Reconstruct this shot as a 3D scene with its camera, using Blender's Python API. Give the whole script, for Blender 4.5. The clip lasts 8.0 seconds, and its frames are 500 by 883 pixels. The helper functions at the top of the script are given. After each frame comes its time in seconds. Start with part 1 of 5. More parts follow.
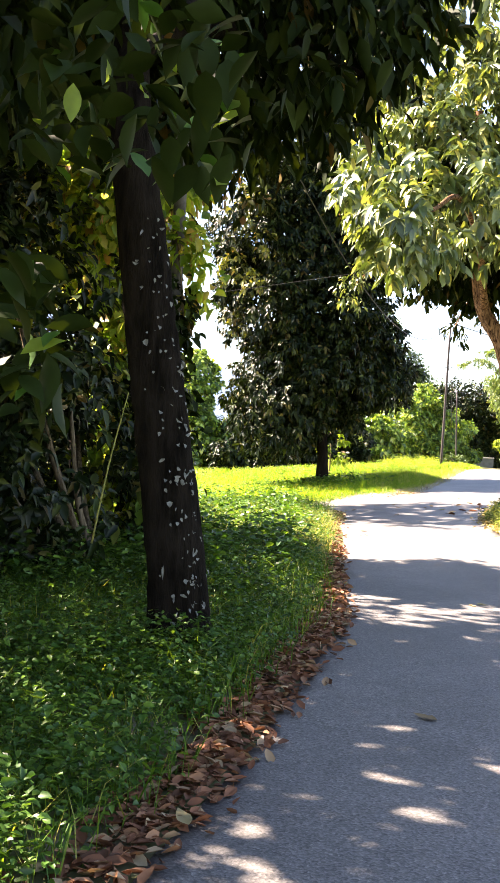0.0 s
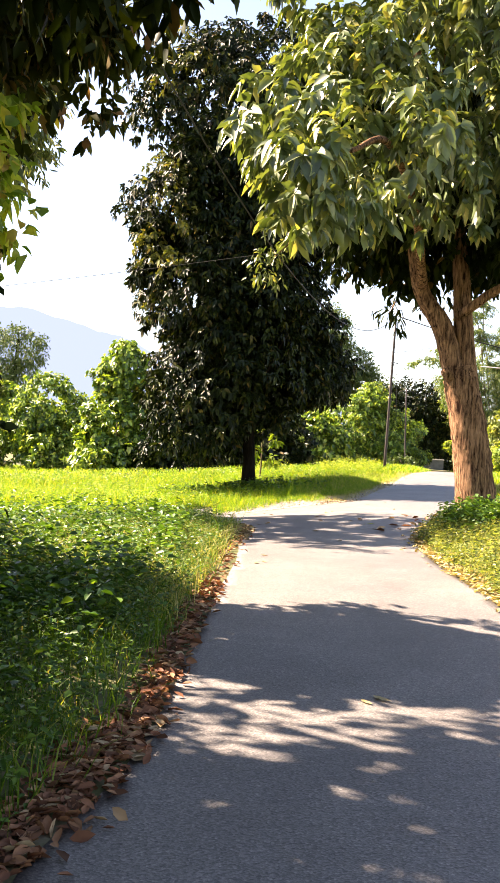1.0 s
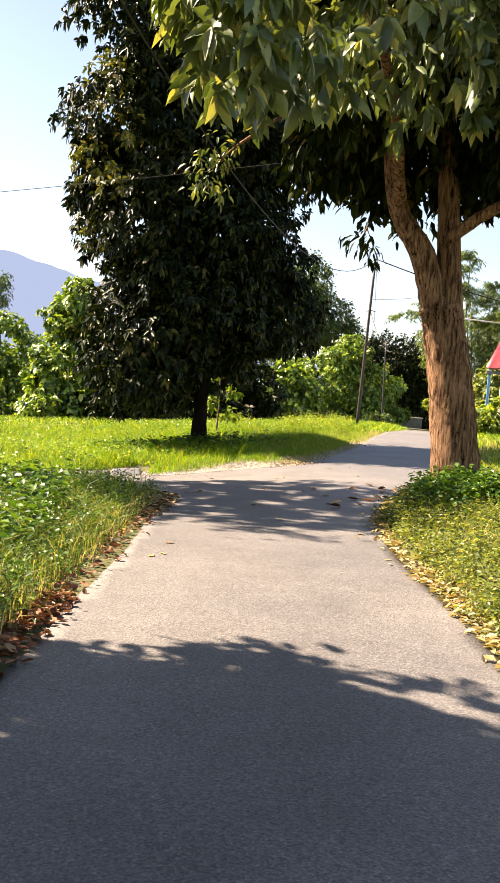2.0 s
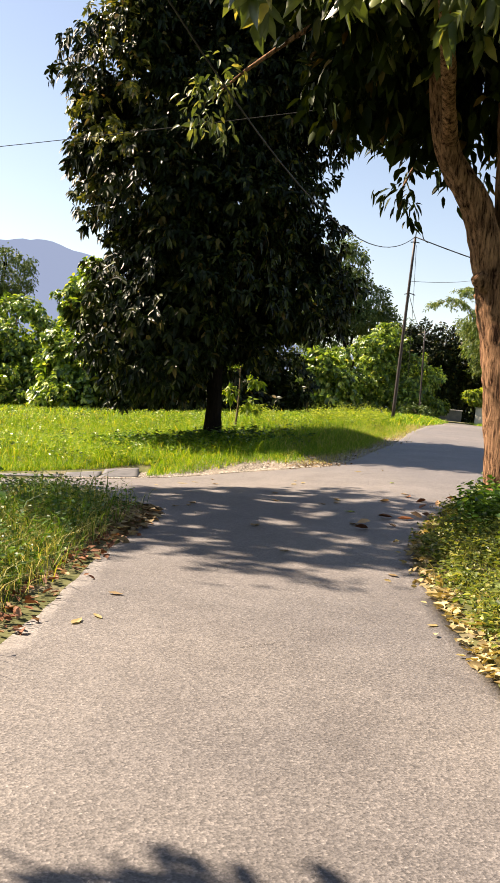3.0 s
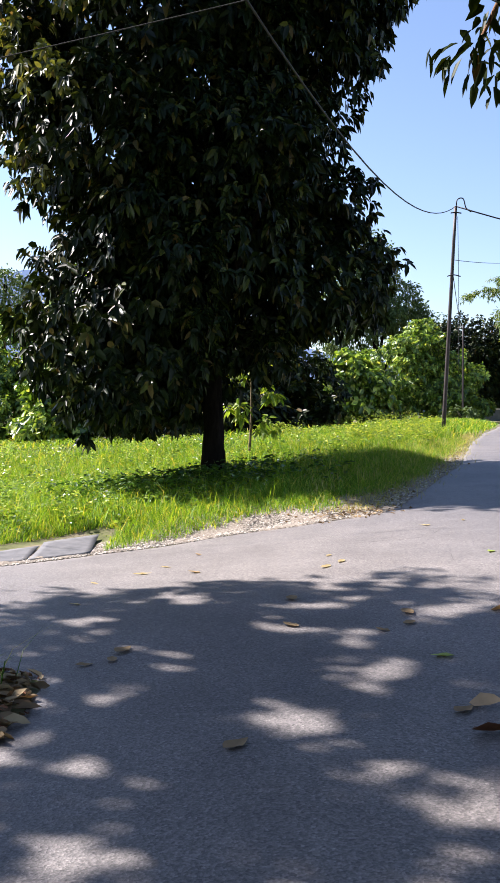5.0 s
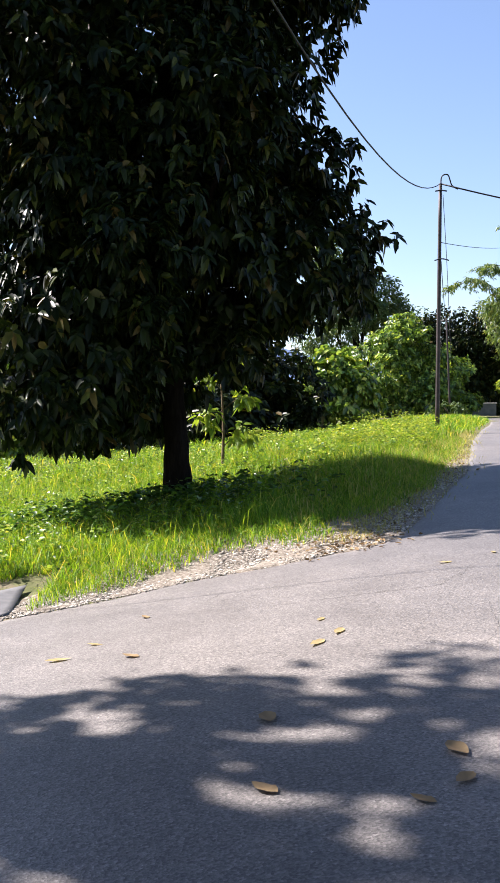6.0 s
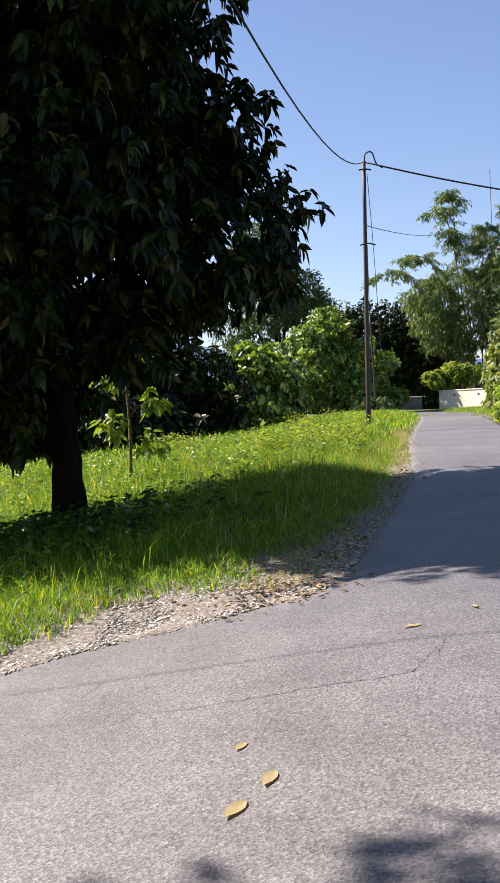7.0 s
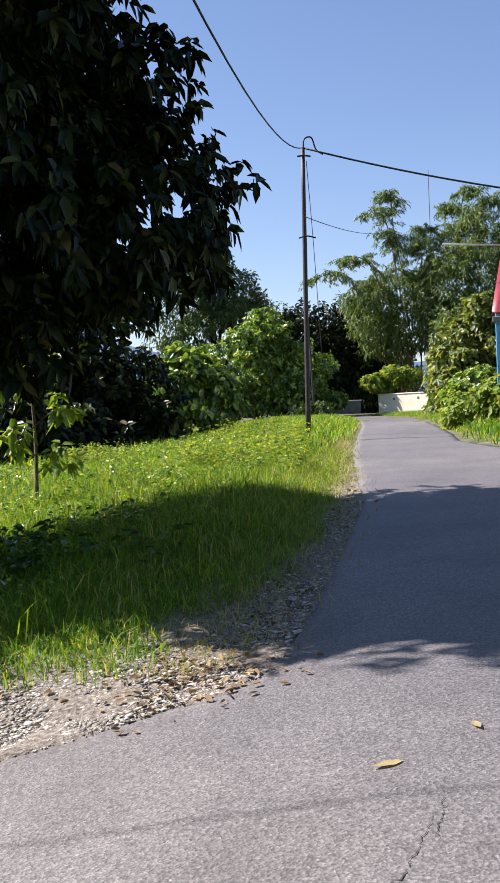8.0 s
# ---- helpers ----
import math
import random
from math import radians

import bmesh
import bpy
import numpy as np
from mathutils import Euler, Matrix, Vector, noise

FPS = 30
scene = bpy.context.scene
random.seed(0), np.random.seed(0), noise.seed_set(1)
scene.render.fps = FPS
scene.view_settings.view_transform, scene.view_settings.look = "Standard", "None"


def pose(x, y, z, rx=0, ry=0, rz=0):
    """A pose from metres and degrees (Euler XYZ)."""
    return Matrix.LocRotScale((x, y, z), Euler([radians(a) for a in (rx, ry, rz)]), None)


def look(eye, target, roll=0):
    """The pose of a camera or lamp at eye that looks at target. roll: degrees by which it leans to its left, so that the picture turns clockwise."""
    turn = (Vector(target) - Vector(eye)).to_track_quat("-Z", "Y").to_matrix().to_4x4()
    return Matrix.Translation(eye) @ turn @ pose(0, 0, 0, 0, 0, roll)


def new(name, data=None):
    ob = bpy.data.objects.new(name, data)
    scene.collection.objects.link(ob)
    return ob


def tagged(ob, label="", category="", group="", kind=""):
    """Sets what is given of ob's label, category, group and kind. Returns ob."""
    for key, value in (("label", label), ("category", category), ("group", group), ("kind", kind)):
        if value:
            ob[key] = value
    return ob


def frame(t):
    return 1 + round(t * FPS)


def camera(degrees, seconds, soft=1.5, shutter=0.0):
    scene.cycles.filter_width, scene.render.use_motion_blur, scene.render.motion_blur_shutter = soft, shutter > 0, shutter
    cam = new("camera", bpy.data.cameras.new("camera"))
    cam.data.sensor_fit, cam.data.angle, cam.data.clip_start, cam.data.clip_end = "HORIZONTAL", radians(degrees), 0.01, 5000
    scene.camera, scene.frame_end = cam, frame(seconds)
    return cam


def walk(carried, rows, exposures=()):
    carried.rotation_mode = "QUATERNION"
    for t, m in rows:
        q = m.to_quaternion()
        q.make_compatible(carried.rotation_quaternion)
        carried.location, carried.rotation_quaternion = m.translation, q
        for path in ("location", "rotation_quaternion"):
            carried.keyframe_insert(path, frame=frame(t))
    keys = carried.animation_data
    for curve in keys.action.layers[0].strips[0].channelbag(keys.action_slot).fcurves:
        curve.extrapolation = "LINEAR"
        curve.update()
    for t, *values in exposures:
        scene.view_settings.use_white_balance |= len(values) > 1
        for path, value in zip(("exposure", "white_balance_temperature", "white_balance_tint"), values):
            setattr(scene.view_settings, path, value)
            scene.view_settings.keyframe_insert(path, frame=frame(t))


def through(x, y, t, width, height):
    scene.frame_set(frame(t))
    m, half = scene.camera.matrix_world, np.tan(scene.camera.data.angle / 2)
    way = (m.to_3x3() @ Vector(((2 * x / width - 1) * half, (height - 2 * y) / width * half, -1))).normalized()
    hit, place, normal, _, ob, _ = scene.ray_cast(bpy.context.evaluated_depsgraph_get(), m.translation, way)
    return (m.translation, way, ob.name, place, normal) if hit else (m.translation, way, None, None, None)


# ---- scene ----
cam = camera(28.6, 8.0)
EXPOSURES = ((0.0, 3.3, 7400, 22), (0.5, 3.05, 7700, 23), (1.0, 2.75, 8000, 23), (1.2, 2.55, 8000, 23), (2.5, 2.05, 7900, 17), (3.0, 1.75, 7800, 19), (3.5, 1.45, 6650, 20), (4.0, 1.46, 6250, 19), (4.5, 1.7, 6100, 21), (6.0, 1.8, 6200, 20), (7.0, 1.40, 6150, 21), (8.0, 1.32, 6000, 20))
METRES, EYE, TILT, LEAN, TURN = 23.438, 1.5, 0.0, -7.0, 0.0
ROWS = [
    (0.0, 0.0, 0.0, 0.0, 0.07, 0.99, 4.16),
    (0.5, 0.025, 0.0723, 0.0004, -1.11, 0.85, 3.72),
    (1.0, 0.0481, 0.1444, 0.0005, -2.53, 0.74, 3.64),
    (1.2, 0.0575, 0.1747, 0.0004, -4.60, 0.09, 3.15),
    (2.3, 0.0957, 0.3318, -0.0016, -3.12, -2.48, 1.38),
    (2.5, 0.1003, 0.3558, -0.0017, -2.58, -2.57, 1.39),
    (3.0, 0.1115, 0.4223, -0.0012, -1.55, -2.59, 1.47),
    (3.5, 0.1197, 0.4875, -0.0006, -0.57, -2.52, 1.85),
    (4.0, 0.1257, 0.5517, 0.0003, 0.21, -2.24, 3.13),
    (4.5, 0.1301, 0.6155, 0.0015, 0.5, -1.91, 4.16),
    (4.7, 0.1314, 0.6410, 0.0023, 0.39, -1.84, 4.64),
    (5.8, 0.1408, 0.7720, 0.0044, -0.33, -1.62, 7.43),
    (6.0, 0.1421, 0.7926, 0.0045, -0.78, -1.66, 7.81),
    (6.5, 0.148, 0.8446, 0.006, -3.12, -2.02, 8.68),
    (7.0, 0.154, 0.8934, 0.0069, -5.26, -2.42, 9.47),
    (7.5, 0.161, 0.9393, 0.0081, -6.45, -2.58, 9.56),
    (8.0, 0.1704, 0.9811, 0.009, -8.96, -2.88, 9.41),
]
walk(cam, [(t, pose(0, 0, EYE, TILT, LEAN, TURN) @ pose(METRES * x, METRES * y, METRES * z, 90 + pitch, roll, yaw)) for t, x, y, z, yaw, pitch, roll in ROWS],
     exposures=EXPOSURES)

# ---- world, sun and sky ----
SUN_WAY = Vector((0.95, -0.42, -0.98)).normalized()
world = bpy.data.worlds.new("sky")
scene.world = world
world.use_nodes = True
wn = world.node_tree
sky = wn.nodes.new("ShaderNodeTexSky")
sky.sky_type, sky.sun_disc = "NISHITA", False
sky.sun_elevation = math.asin(-SUN_WAY.z)
sky.sun_rotation = math.atan2(-SUN_WAY.x, -SUN_WAY.y)
sky.altitude, sky.air_density, sky.dust_density, sky.ozone_density = 50.0, 1.0, .5, 1.4
wn.links.new(sky.outputs[0], wn.nodes["Background"].inputs[0])
wn.nodes["Background"].inputs[1].default_value = 0.061
sun = new("sun", bpy.data.lights.new("sun", "SUN"))
sun.data.energy, sun.data.angle, sun.data.color = 5.0, radians(0.53), (1.0, 0.93, 0.82)
sun.matrix_world = look((-40, 30, 45), Vector((-40, 30, 45)) + SUN_WAY)

# ---- lie of the land ----
HEIGHTS = ((-40, -1.1), (0, -.05), (8.5, .17), (16, .37), (20.6, .52), (25, .64), (29, .70), (33, .88), (46, 1.36), (60, 1.42), (85, 1.4), (4000, 1.4))
ROAD_LEFT = ((-12, -3.4), (0, -1.35), (3.5, -.34), (4.5, -.02), (5.4, .15), (6.6, .44), (7.7, .70), (8.9, .93), (12.5, 1.22), (16, 1.55), (18.6, 1.72), (20.2, 1.92), (21.4, 2.0),
             (24, 3.2), (26.7, 3.9), (28.1, 4.62), (29.3, 5.22), (31.4, 6.0), (33.7, 6.82), (38.7, 8.1), (42, 8.95), (47, 10.4), (53.5, 12.3), (62, 14.6), (70, 16.6), (80, 17.6), (84, 17.4))
ROAD_RIGHT = ((-12, -.2), (0, 1.9), (5, 3.0), (9, 3.9), (13.5, 4.22), (16, 4.3), (17.8, 4.38), (19.2, 4.55), (21, 5.08), (23.5, 6.2), (30, 8.5), (40, 11.2), (42.5, 11.4), (52.3, 14.3), (61.4, 16.9), (70, 18.9), (80, 20.6), (84, 20.9))
SIDE_NEAR = ((-60, 16.0), (-12, 20.3), (-0.5, 21.45), (1.2, 21.75), (2.2, 21.2), (5.5, 20.8))
SIDE_FAR = ((-60, 20.0), (-12, 23.4), (-0.6, 25.2), (0.4, 26.4), (1.4, 27.3), (2.7, 27.95), (3.8, 28.05), (4.7, 28.3), (5.5, 29.4))


def at(table, v):
    a = np.array(table)
    return np.interp(v, a[:, 0], a[:, 1])


def step01(v):
    v = np.clip(v, 0, 1)
    return v * v * (3 - 2 * v)


def fbm(x, y, s=1.0, seed=0.0):
    """Cheap smooth unevenness from a few crossing waves, about -1 to 1."""
    x, y = np.asarray(x) * s + seed * 3.7, np.asarray(y) * s + seed * 1.9
    return (np.sin(x * 1.0 + 1.3 * np.sin(y * .7)) + .6 * np.sin(y * 1.7 + x * .6 + 1.1) + .45 * np.sin(2.9 * x - 1.6 * y + .5) + .3 * np.sin(4.3 * y + 3.1 * x + 2.0 * np.sin(x))) / 2.35


def lie(x, y):
    """Height of the worn road level, carried on under the grass."""
    x, y = np.asarray(x, float), np.asarray(y, float)
    s = .015 + .05 * step01((y - 14) / 9) - .05 * step01((y - 30) / 16)
    return at(HEIGHTS, y) + s * 10 * np.tanh((x - 4) / 10) - .28 * step01((y - 22) / 6) * step01((5.8 - x) / 4.5) * (1 - step01((y - 34) / 8))


def off_road(x, y):
    """Metres outside the tarmac (negative on it)."""
    x, y = np.asarray(x, float), np.asarray(y, float)
    main = np.maximum(at(ROAD_LEFT, y) - x, x - at(ROAD_RIGHT, y))
    main = np.where(y > 84, np.maximum(main, y - 84), main)
    side = np.maximum(np.maximum(at(SIDE_NEAR, x) - y, y - at(SIDE_FAR, x)), x - 5.0)
    return np.minimum(main, side)


BARE = ((-1.0, .2), (1.2, .35), (2.4, .6), (3.2, .95), (4.4, 1.05), (5.0, .7), (5.5, .5), (6.4, .45), (7.4, .4), (9.0, .2))


def bare(x, y):
    """Width of the trodden, stony strip between the tarmac and the field's grass."""
    x, y = np.asarray(x, float), np.asarray(y, float)
    return at(BARE, x) * (1 + .22 * fbm(x, y, 1.7, 9) + .12 * fbm(x, y, 5.0, 3)) * (x < at(ROAD_LEFT, y) + 1.5) * step01((y - 25) / 1.2) * step01((46 - y) / 6)


def soil(x, y):
    """Height of the earth: it drops a hand under the tarmac and swells beside it."""
    d = off_road(x, y)
    swell = .08 * step01((d - .15) / 1.3) + .05 * (fbm(x, y, 1.1) + .5) * step01((d - .1) / 1.0) + .09 * (fbm(x, y, .33, 2) + .1) * step01((d - .8) / 3.5)
    left = x < at(ROAD_LEFT, y)
    fall = -1.35 * np.tanh(np.maximum(d - 3, 0) * .065) * step01((y - 31) / 6) * step01((120 - y) / 40)
    bank = np.where(left, fall, -.25 * step01((d - 2) / 8) * step01((y - 38) / 8))
    flat = 1 - .85 * step01((x + 2.6) / .6) * step01((2.0 - x) / .5) * step01((y - 24.6) / .5) * step01((29.4 - y) / .9)
    swell, bank = swell * flat, bank * flat
    return lie(x, y) + .006 * fbm(x, y, 2.2, 4) + np.where(d < -.3, -.05, .007) + np.where(d > 0, swell + bank, 0)


# ---- mesh helpers ----
rng = np.random.default_rng(7)


def raw_mesh(name, verts, faces, material, smooth=False):
    """A mesh from arrays; faces is a list of arrays, each (n, corners)."""
    me = bpy.data.meshes.new(name)
    verts = np.asarray(verts, np.float32)
    me.vertices.add(len(verts))
    me.vertices.foreach_set("co", verts.ravel())
    loops = np.concatenate([f.ravel() for f in faces]).astype(np.int32)
    sizes = np.concatenate([np.full(len(f), f.shape[1]) for f in faces])
    me.loops.add(len(loops))
    me.loops.foreach_set("vertex_index", loops)
    me.polygons.add(len(sizes))
    me.polygons.foreach_set("loop_start", np.concatenate([[0], np.cumsum(sizes)[:-1]]).astype(np.int32))
    me.polygons.foreach_set("loop_total", sizes.astype(np.int32))
    if smooth:
        me.polygons.foreach_set("use_smooth", np.ones(len(sizes), bool))
    me.materials.append(material)
    me.update(calc_edges=True)
    return me


def under(ob, parent, label=""):
    ob.parent = parent
    if label:
        ob["label"] = label
    return ob


def part(name, bm, material, parent, label=""):
    me = bpy.data.meshes.new(name)
    bm.to_mesh(me)
    bm.free()
    me.materials.append(material)
    return under(new(name, me), parent, label)


def sheet(xs, ys, height):
    """Vertices and faces of a sheet over two rows of coordinates."""
    gx, gy = np.meshgrid(xs, ys)
    v = np.stack([gx.ravel(), gy.ravel(), height(gx, gy).ravel()], 1)
    n, m = len(xs), len(ys)
    i = (np.arange(m - 1)[:, None] * n + np.arange(n - 1)[None]).ravel()
    return v, np.stack([i, i + 1, i + n + 1, i + n], 1)


def tube(points, radii, sides=10, rough=0.0, seed=0):
    """A bent, tapering, knobbly tube as arrays."""
    p = np.array(points, float)
    n = len(p)
    r = np.random.default_rng(seed)
    t = np.gradient(p, axis=0)
    t /= np.linalg.norm(t, axis=1)[:, None]
    ref = np.array((0, 1, 0.2)) if abs(t[0][2]) > .6 else np.array((0, 0, 1.0))
    a = np.cross(t, ref)
    a /= np.linalg.norm(a, axis=1)[:, None]
    b = np.cross(t, a)
    ang = np.linspace(0, 2 * np.pi, sides, endpoint=False)
    rad = np.array(radii)[:, None] * (1 + rough * r.normal(size=(n, sides)) * .5 + rough * .6 * np.sin(ang * 3 + seed)[None])
    v = p[:, None] + rad[..., None] * (np.cos(ang)[None, :, None] * a[:, None] + np.sin(ang)[None, :, None] * b[:, None])
    v = v.reshape(-1, 3)
    i, j = np.meshgrid(np.arange(n - 1), np.arange(sides), indexing="ij")
    k = (j + 1) % sides
    f = np.stack([i * sides + j, i * sides + k, (i + 1) * sides + k, (i + 1) * sides + j], -1).reshape(-1, 4)
    v = np.concatenate([v, p[:1], p[-1:]])
    j = np.arange(sides)
    k = (j + 1) % sides
    caps = np.concatenate([np.stack([np.full(sides, n * sides), k, j], 1), np.stack([np.full(sides, n * sides + 1), (n - 1) * sides + j, (n - 1) * sides + k], 1)])
    return v, [f, caps]


def smooth_line(points, steps=8):
    """A Catmull-Rom line through a few points."""
    p = [np.array(q, float) for q in points]
    p = [2 * p[0] - p[1]] + p + [2 * p[-1] - p[-2]]
    out = []
    for i in range(1, len(p) - 2):
        for s in np.linspace(0, 1, steps, endpoint=False):
            a, b, c, d = p[i - 1:i + 3]
            out.append(.5 * (2 * b + (c - a) * s + (2 * a - 5 * b + 4 * c - d) * s * s + (3 * b - a - 3 * c + d) * s ** 3))
    return np.array(out + [p[-2]])


def limb(name, points, r0, r1, material, parent, label="", steps=8, sides=10, rough=.12, seed=0, flare=0.0):
    line = smooth_line(points, steps)
    s = np.linspace(0, 1, len(line))
    rad = r0 + (r1 - r0) * s + flare * np.exp(-s * 9)
    v, f = tube(line, rad, sides, rough, seed)
    return under(new(name, raw_mesh(name, v, f, material, True)), parent, label)


def unit(v):
    return v / np.maximum(np.linalg.norm(v, axis=-1, keepdims=True), 1e-9)


def leaf_arrays(base, way, face, length, width, fold=.25, bend=.3):
    """Leaf blades: six corners each, folded along the rib and bent downward."""
    n = len(base)
    way = unit(way)
    side = unit(np.cross(way, face))
    up = np.cross(side, way)
    L, W = np.broadcast_to(length, n)[:, None], np.broadcast_to(width, n)[:, None]
    down = np.array((0, 0, -1.0))
    m1, m2 = base + way * L * .30 + down * L * bend * .08, base + way * L * .70 + down * L * bend * .36
    tip = base + way * L + down * L * bend * .8
    lift = up * W * fold
    v = np.stack([base, m1 + side * W * .5 + lift, m2 + side * W * .40 + lift * .8, tip, m2 - side * W * .40 + lift * .8, m1 - side * W * .5 + lift, m1, m2], 1).reshape(-1, 3)
    i = np.arange(n)[:, None] * 8
    tris = np.concatenate([i + np.array(q)[None] for q in ((0, 1, 6), (0, 6, 5), (2, 3, 7), (3, 4, 7))])
    quads = np.concatenate([i + np.array(q)[None] for q in ((1, 2, 7, 6), (6, 7, 4, 5))])
    return v, [tris, quads]


def cheap_leaf_arrays(base, way, face, length, width, fold=.2, bend=.3):
    """Leaf blades for farther crowns: a folded diamond each."""
    n = len(base)
    way = unit(way)
    side = unit(np.cross(way, face))
    up = np.cross(side, way)
    L, W = np.broadcast_to(length, n)[:, None], np.broadcast_to(width, n)[:, None]
    mid = base + way * L * .5
    lift = up * W * fold
    tip = base + way * L + np.array((0, 0, -1.0)) * L * bend * .6
    v = np.stack([base, mid + side * W * .5 + lift, tip, mid - side * W * .5 + lift], 1).reshape(-1, 3)
    i = np.arange(n)[:, None] * 4
    return v, [np.concatenate([i + np.array(q)[None] for q in ((0, 1, 2), (0, 2, 3))])]


def mid_leaf_arrays(base, way, face, length, width, fold=.22, bend=.3):
    """Leaf blades for middle distances: six corners, two halves folded on the rib."""
    n = len(base)
    way = unit(way)
    side = unit(np.cross(way, face))
    up = np.cross(side, way)
    L, W = np.broadcast_to(length, n)[:, None], np.broadcast_to(width, n)[:, None]
    down = np.array((0, 0, -1.0))
    m1, m2 = base + way * L * .32 + down * L * bend * .10, base + way * L * .72 + down * L * bend * .38
    lift = up * W * fold
    v = np.stack([base, m1 + side * W * .5 + lift, m2 + side * W * .40 + lift * .7, base + way * L + down * L * bend * .8, m2 - side * W * .40 + lift * .7, m1 - side * W * .5 + lift], 1).reshape(-1, 3)
    i = np.arange(n)[:, None] * 6
    return v, [np.concatenate([i + np.array(q)[None] for q in ((0, 1, 2, 3), (0, 3, 4, 5))])]


def on_blobs(r, blobs, n, shell=.55):
    """Points in a union of ellipsoids, more of them near the outside, and the way out."""
    vol = np.array([b[3] * b[4] * b[5] for b in blobs]) ** .75
    pick = r.choice(len(blobs), n, p=vol / vol.sum())
    b = np.array([q[:6] for q in blobs])[pick]
    d = unit(r.normal(size=(n, 3)))
    k = np.where(r.random(n) < shell, 1 - .22 * r.random(n) ** 1.4, r.random(n) ** .5)
    lump = 1 + .16 * np.sin(d[:, 0] * 5 + b[:, 0] * 3) * np.sin(d[:, 2] * 6 + b[:, 1]) + .10 * np.sin(d[:, 1] * 11 + d[:, 2] * 9 + b[:, 2])
    return b[:, :3] + d * (k * lump)[:, None] * b[:, 3:6], unit(d / b[:, 3:6])


def boughs(blobs, n, size, seed):
    """Breaks a smooth crown up: slightly smaller cores with many boughs swelling out of them."""
    r = np.random.default_rng(seed)
    q = np.array([b[:6] for b in blobs], float)
    area = (q[:, 3] * q[:, 4] + q[:, 3] * q[:, 5]) + .01
    out = [(*b[:3], *(b[3:6] * .92)) for b in q]
    for k in r.choice(len(q), n, p=area / area.sum()):
        d = unit(r.normal(size=3) + np.array((0, 0, .15)))
        w = size * r.uniform(.55, 1.25)
        c = q[k, :3] + d * q[k, 3:6] * r.uniform(.72, .95)
        out.append((*c, w, w, w * r.uniform(.55, .85)))
    return out


def crown(name, parent, material, blobs, clumps, each, length, width, spread, droop=.35, seed=1, fine=False, shell=.55, label="", bend=.35, keep=None, sift=None, lumps=None, whorl=False):
    """A crown of separate leaves in tufts, filling a union of ellipsoids."""
    r = np.random.default_rng(seed)
    c, out = on_blobs(r, boughs(blobs, *lumps, seed + 500) if lumps else blobs, clumps, shell)
    if keep is not None:
        ok = keep(c)
        c, out = c[ok], out[ok]
    twig = unit(out + r.normal(size=c.shape) * .5 + np.array((0, 0, -droop)))
    base = np.repeat(c, each, 0) + np.repeat(twig, each, 0) * (r.random((len(c) * each, 1)) - .35) * spread + r.normal(size=(len(c) * each, 3)) * spread * .28
    way = np.repeat(twig, each, 0) * .7 + r.normal(size=base.shape) * .62 + np.array((0, 0, -droop))
    face = unit(np.repeat(out, each, 0) * .5 + r.normal(size=base.shape) * .45 + np.array((0, 0, .7)))
    if whorl:
        axis = np.repeat(unit(out * .8 + r.normal(size=c.shape) * .35 + np.array((0, 0, .15))), each, 0)
        p = unit(np.cross(axis, np.array((.31, .27, .91))))
        turn = (np.tile(np.arange(each), len(c)) * 2.4 + np.repeat(r.uniform(0, 6.28, len(c)), each) + r.normal(0, .25, len(axis)))[:, None]
        radial = p * np.cos(turn) + np.cross(axis, p) * np.sin(turn)
        base = np.repeat(c, each, 0) + axis * r.uniform(-.5, .5, (len(axis), 1)) * spread
        way = radial * .85 + axis * r.uniform(0, .7, (len(axis), 1)) + np.array((0, 0, -droop)) + r.normal(size=axis.shape) * .15
        face = unit(axis + np.array((0, 0, .5)) + r.normal(size=axis.shape) * .2)
    if sift is not None:
        ok = sift(base + unit(way) * length * .5)
        base, way, face = base[ok], way[ok], face[ok]
    k = r.uniform(.65, 1.25, len(base))
    v, f = (leaf_arrays if fine is True else mid_leaf_arrays if fine else cheap_leaf_arrays)(base, way, face, length * k, width * k * r.uniform(.8, 1.15, len(base)), bend=bend)
    return under(new(name, raw_mesh(name, v, f, material, fine is True)), parent, label)


# ---- materials ----
def material(name, rough=.7, spec=.3):
    m = bpy.data.materials.new(name)
    m.use_nodes = True
    b = m.node_tree.nodes["Principled BSDF"]
    b.inputs["Roughness"].default_value = rough
    b.inputs["Specular IOR Level"].default_value = spec
    return m, m.node_tree, b


def noise_node(nt, scale, detail=4, rough=.6, co=None, stretch=None):
    n = nt.nodes.new("ShaderNodeTexNoise")
    n.inputs["Scale"].default_value, n.inputs["Detail"].default_value, n.inputs["Roughness"].default_value = scale, detail, rough
    if co is None:
        co = nt.nodes.new("ShaderNodeTexCoord").outputs["Object"]
    if stretch:
        mp = nt.nodes.new("ShaderNodeMapping")
        mp.inputs["Scale"].default_value = stretch
        nt.links.new(co, mp.inputs[0])
        co = mp.outputs[0]
    nt.links.new(co, n.inputs["Vector"])
    return n


def ramp(nt, source, stops):
    r = nt.nodes.new("ShaderNodeValToRGB")
    while len(r.color_ramp.elements) < len(stops):
        r.color_ramp.elements.new(.5)
    for e, (p, c) in zip(r.color_ramp.elements, stops):
        e.position, e.color = p, (*c, 1) if len(c) == 3 else c
    nt.links.new(source, r.inputs[0])
    return r.outputs[0]


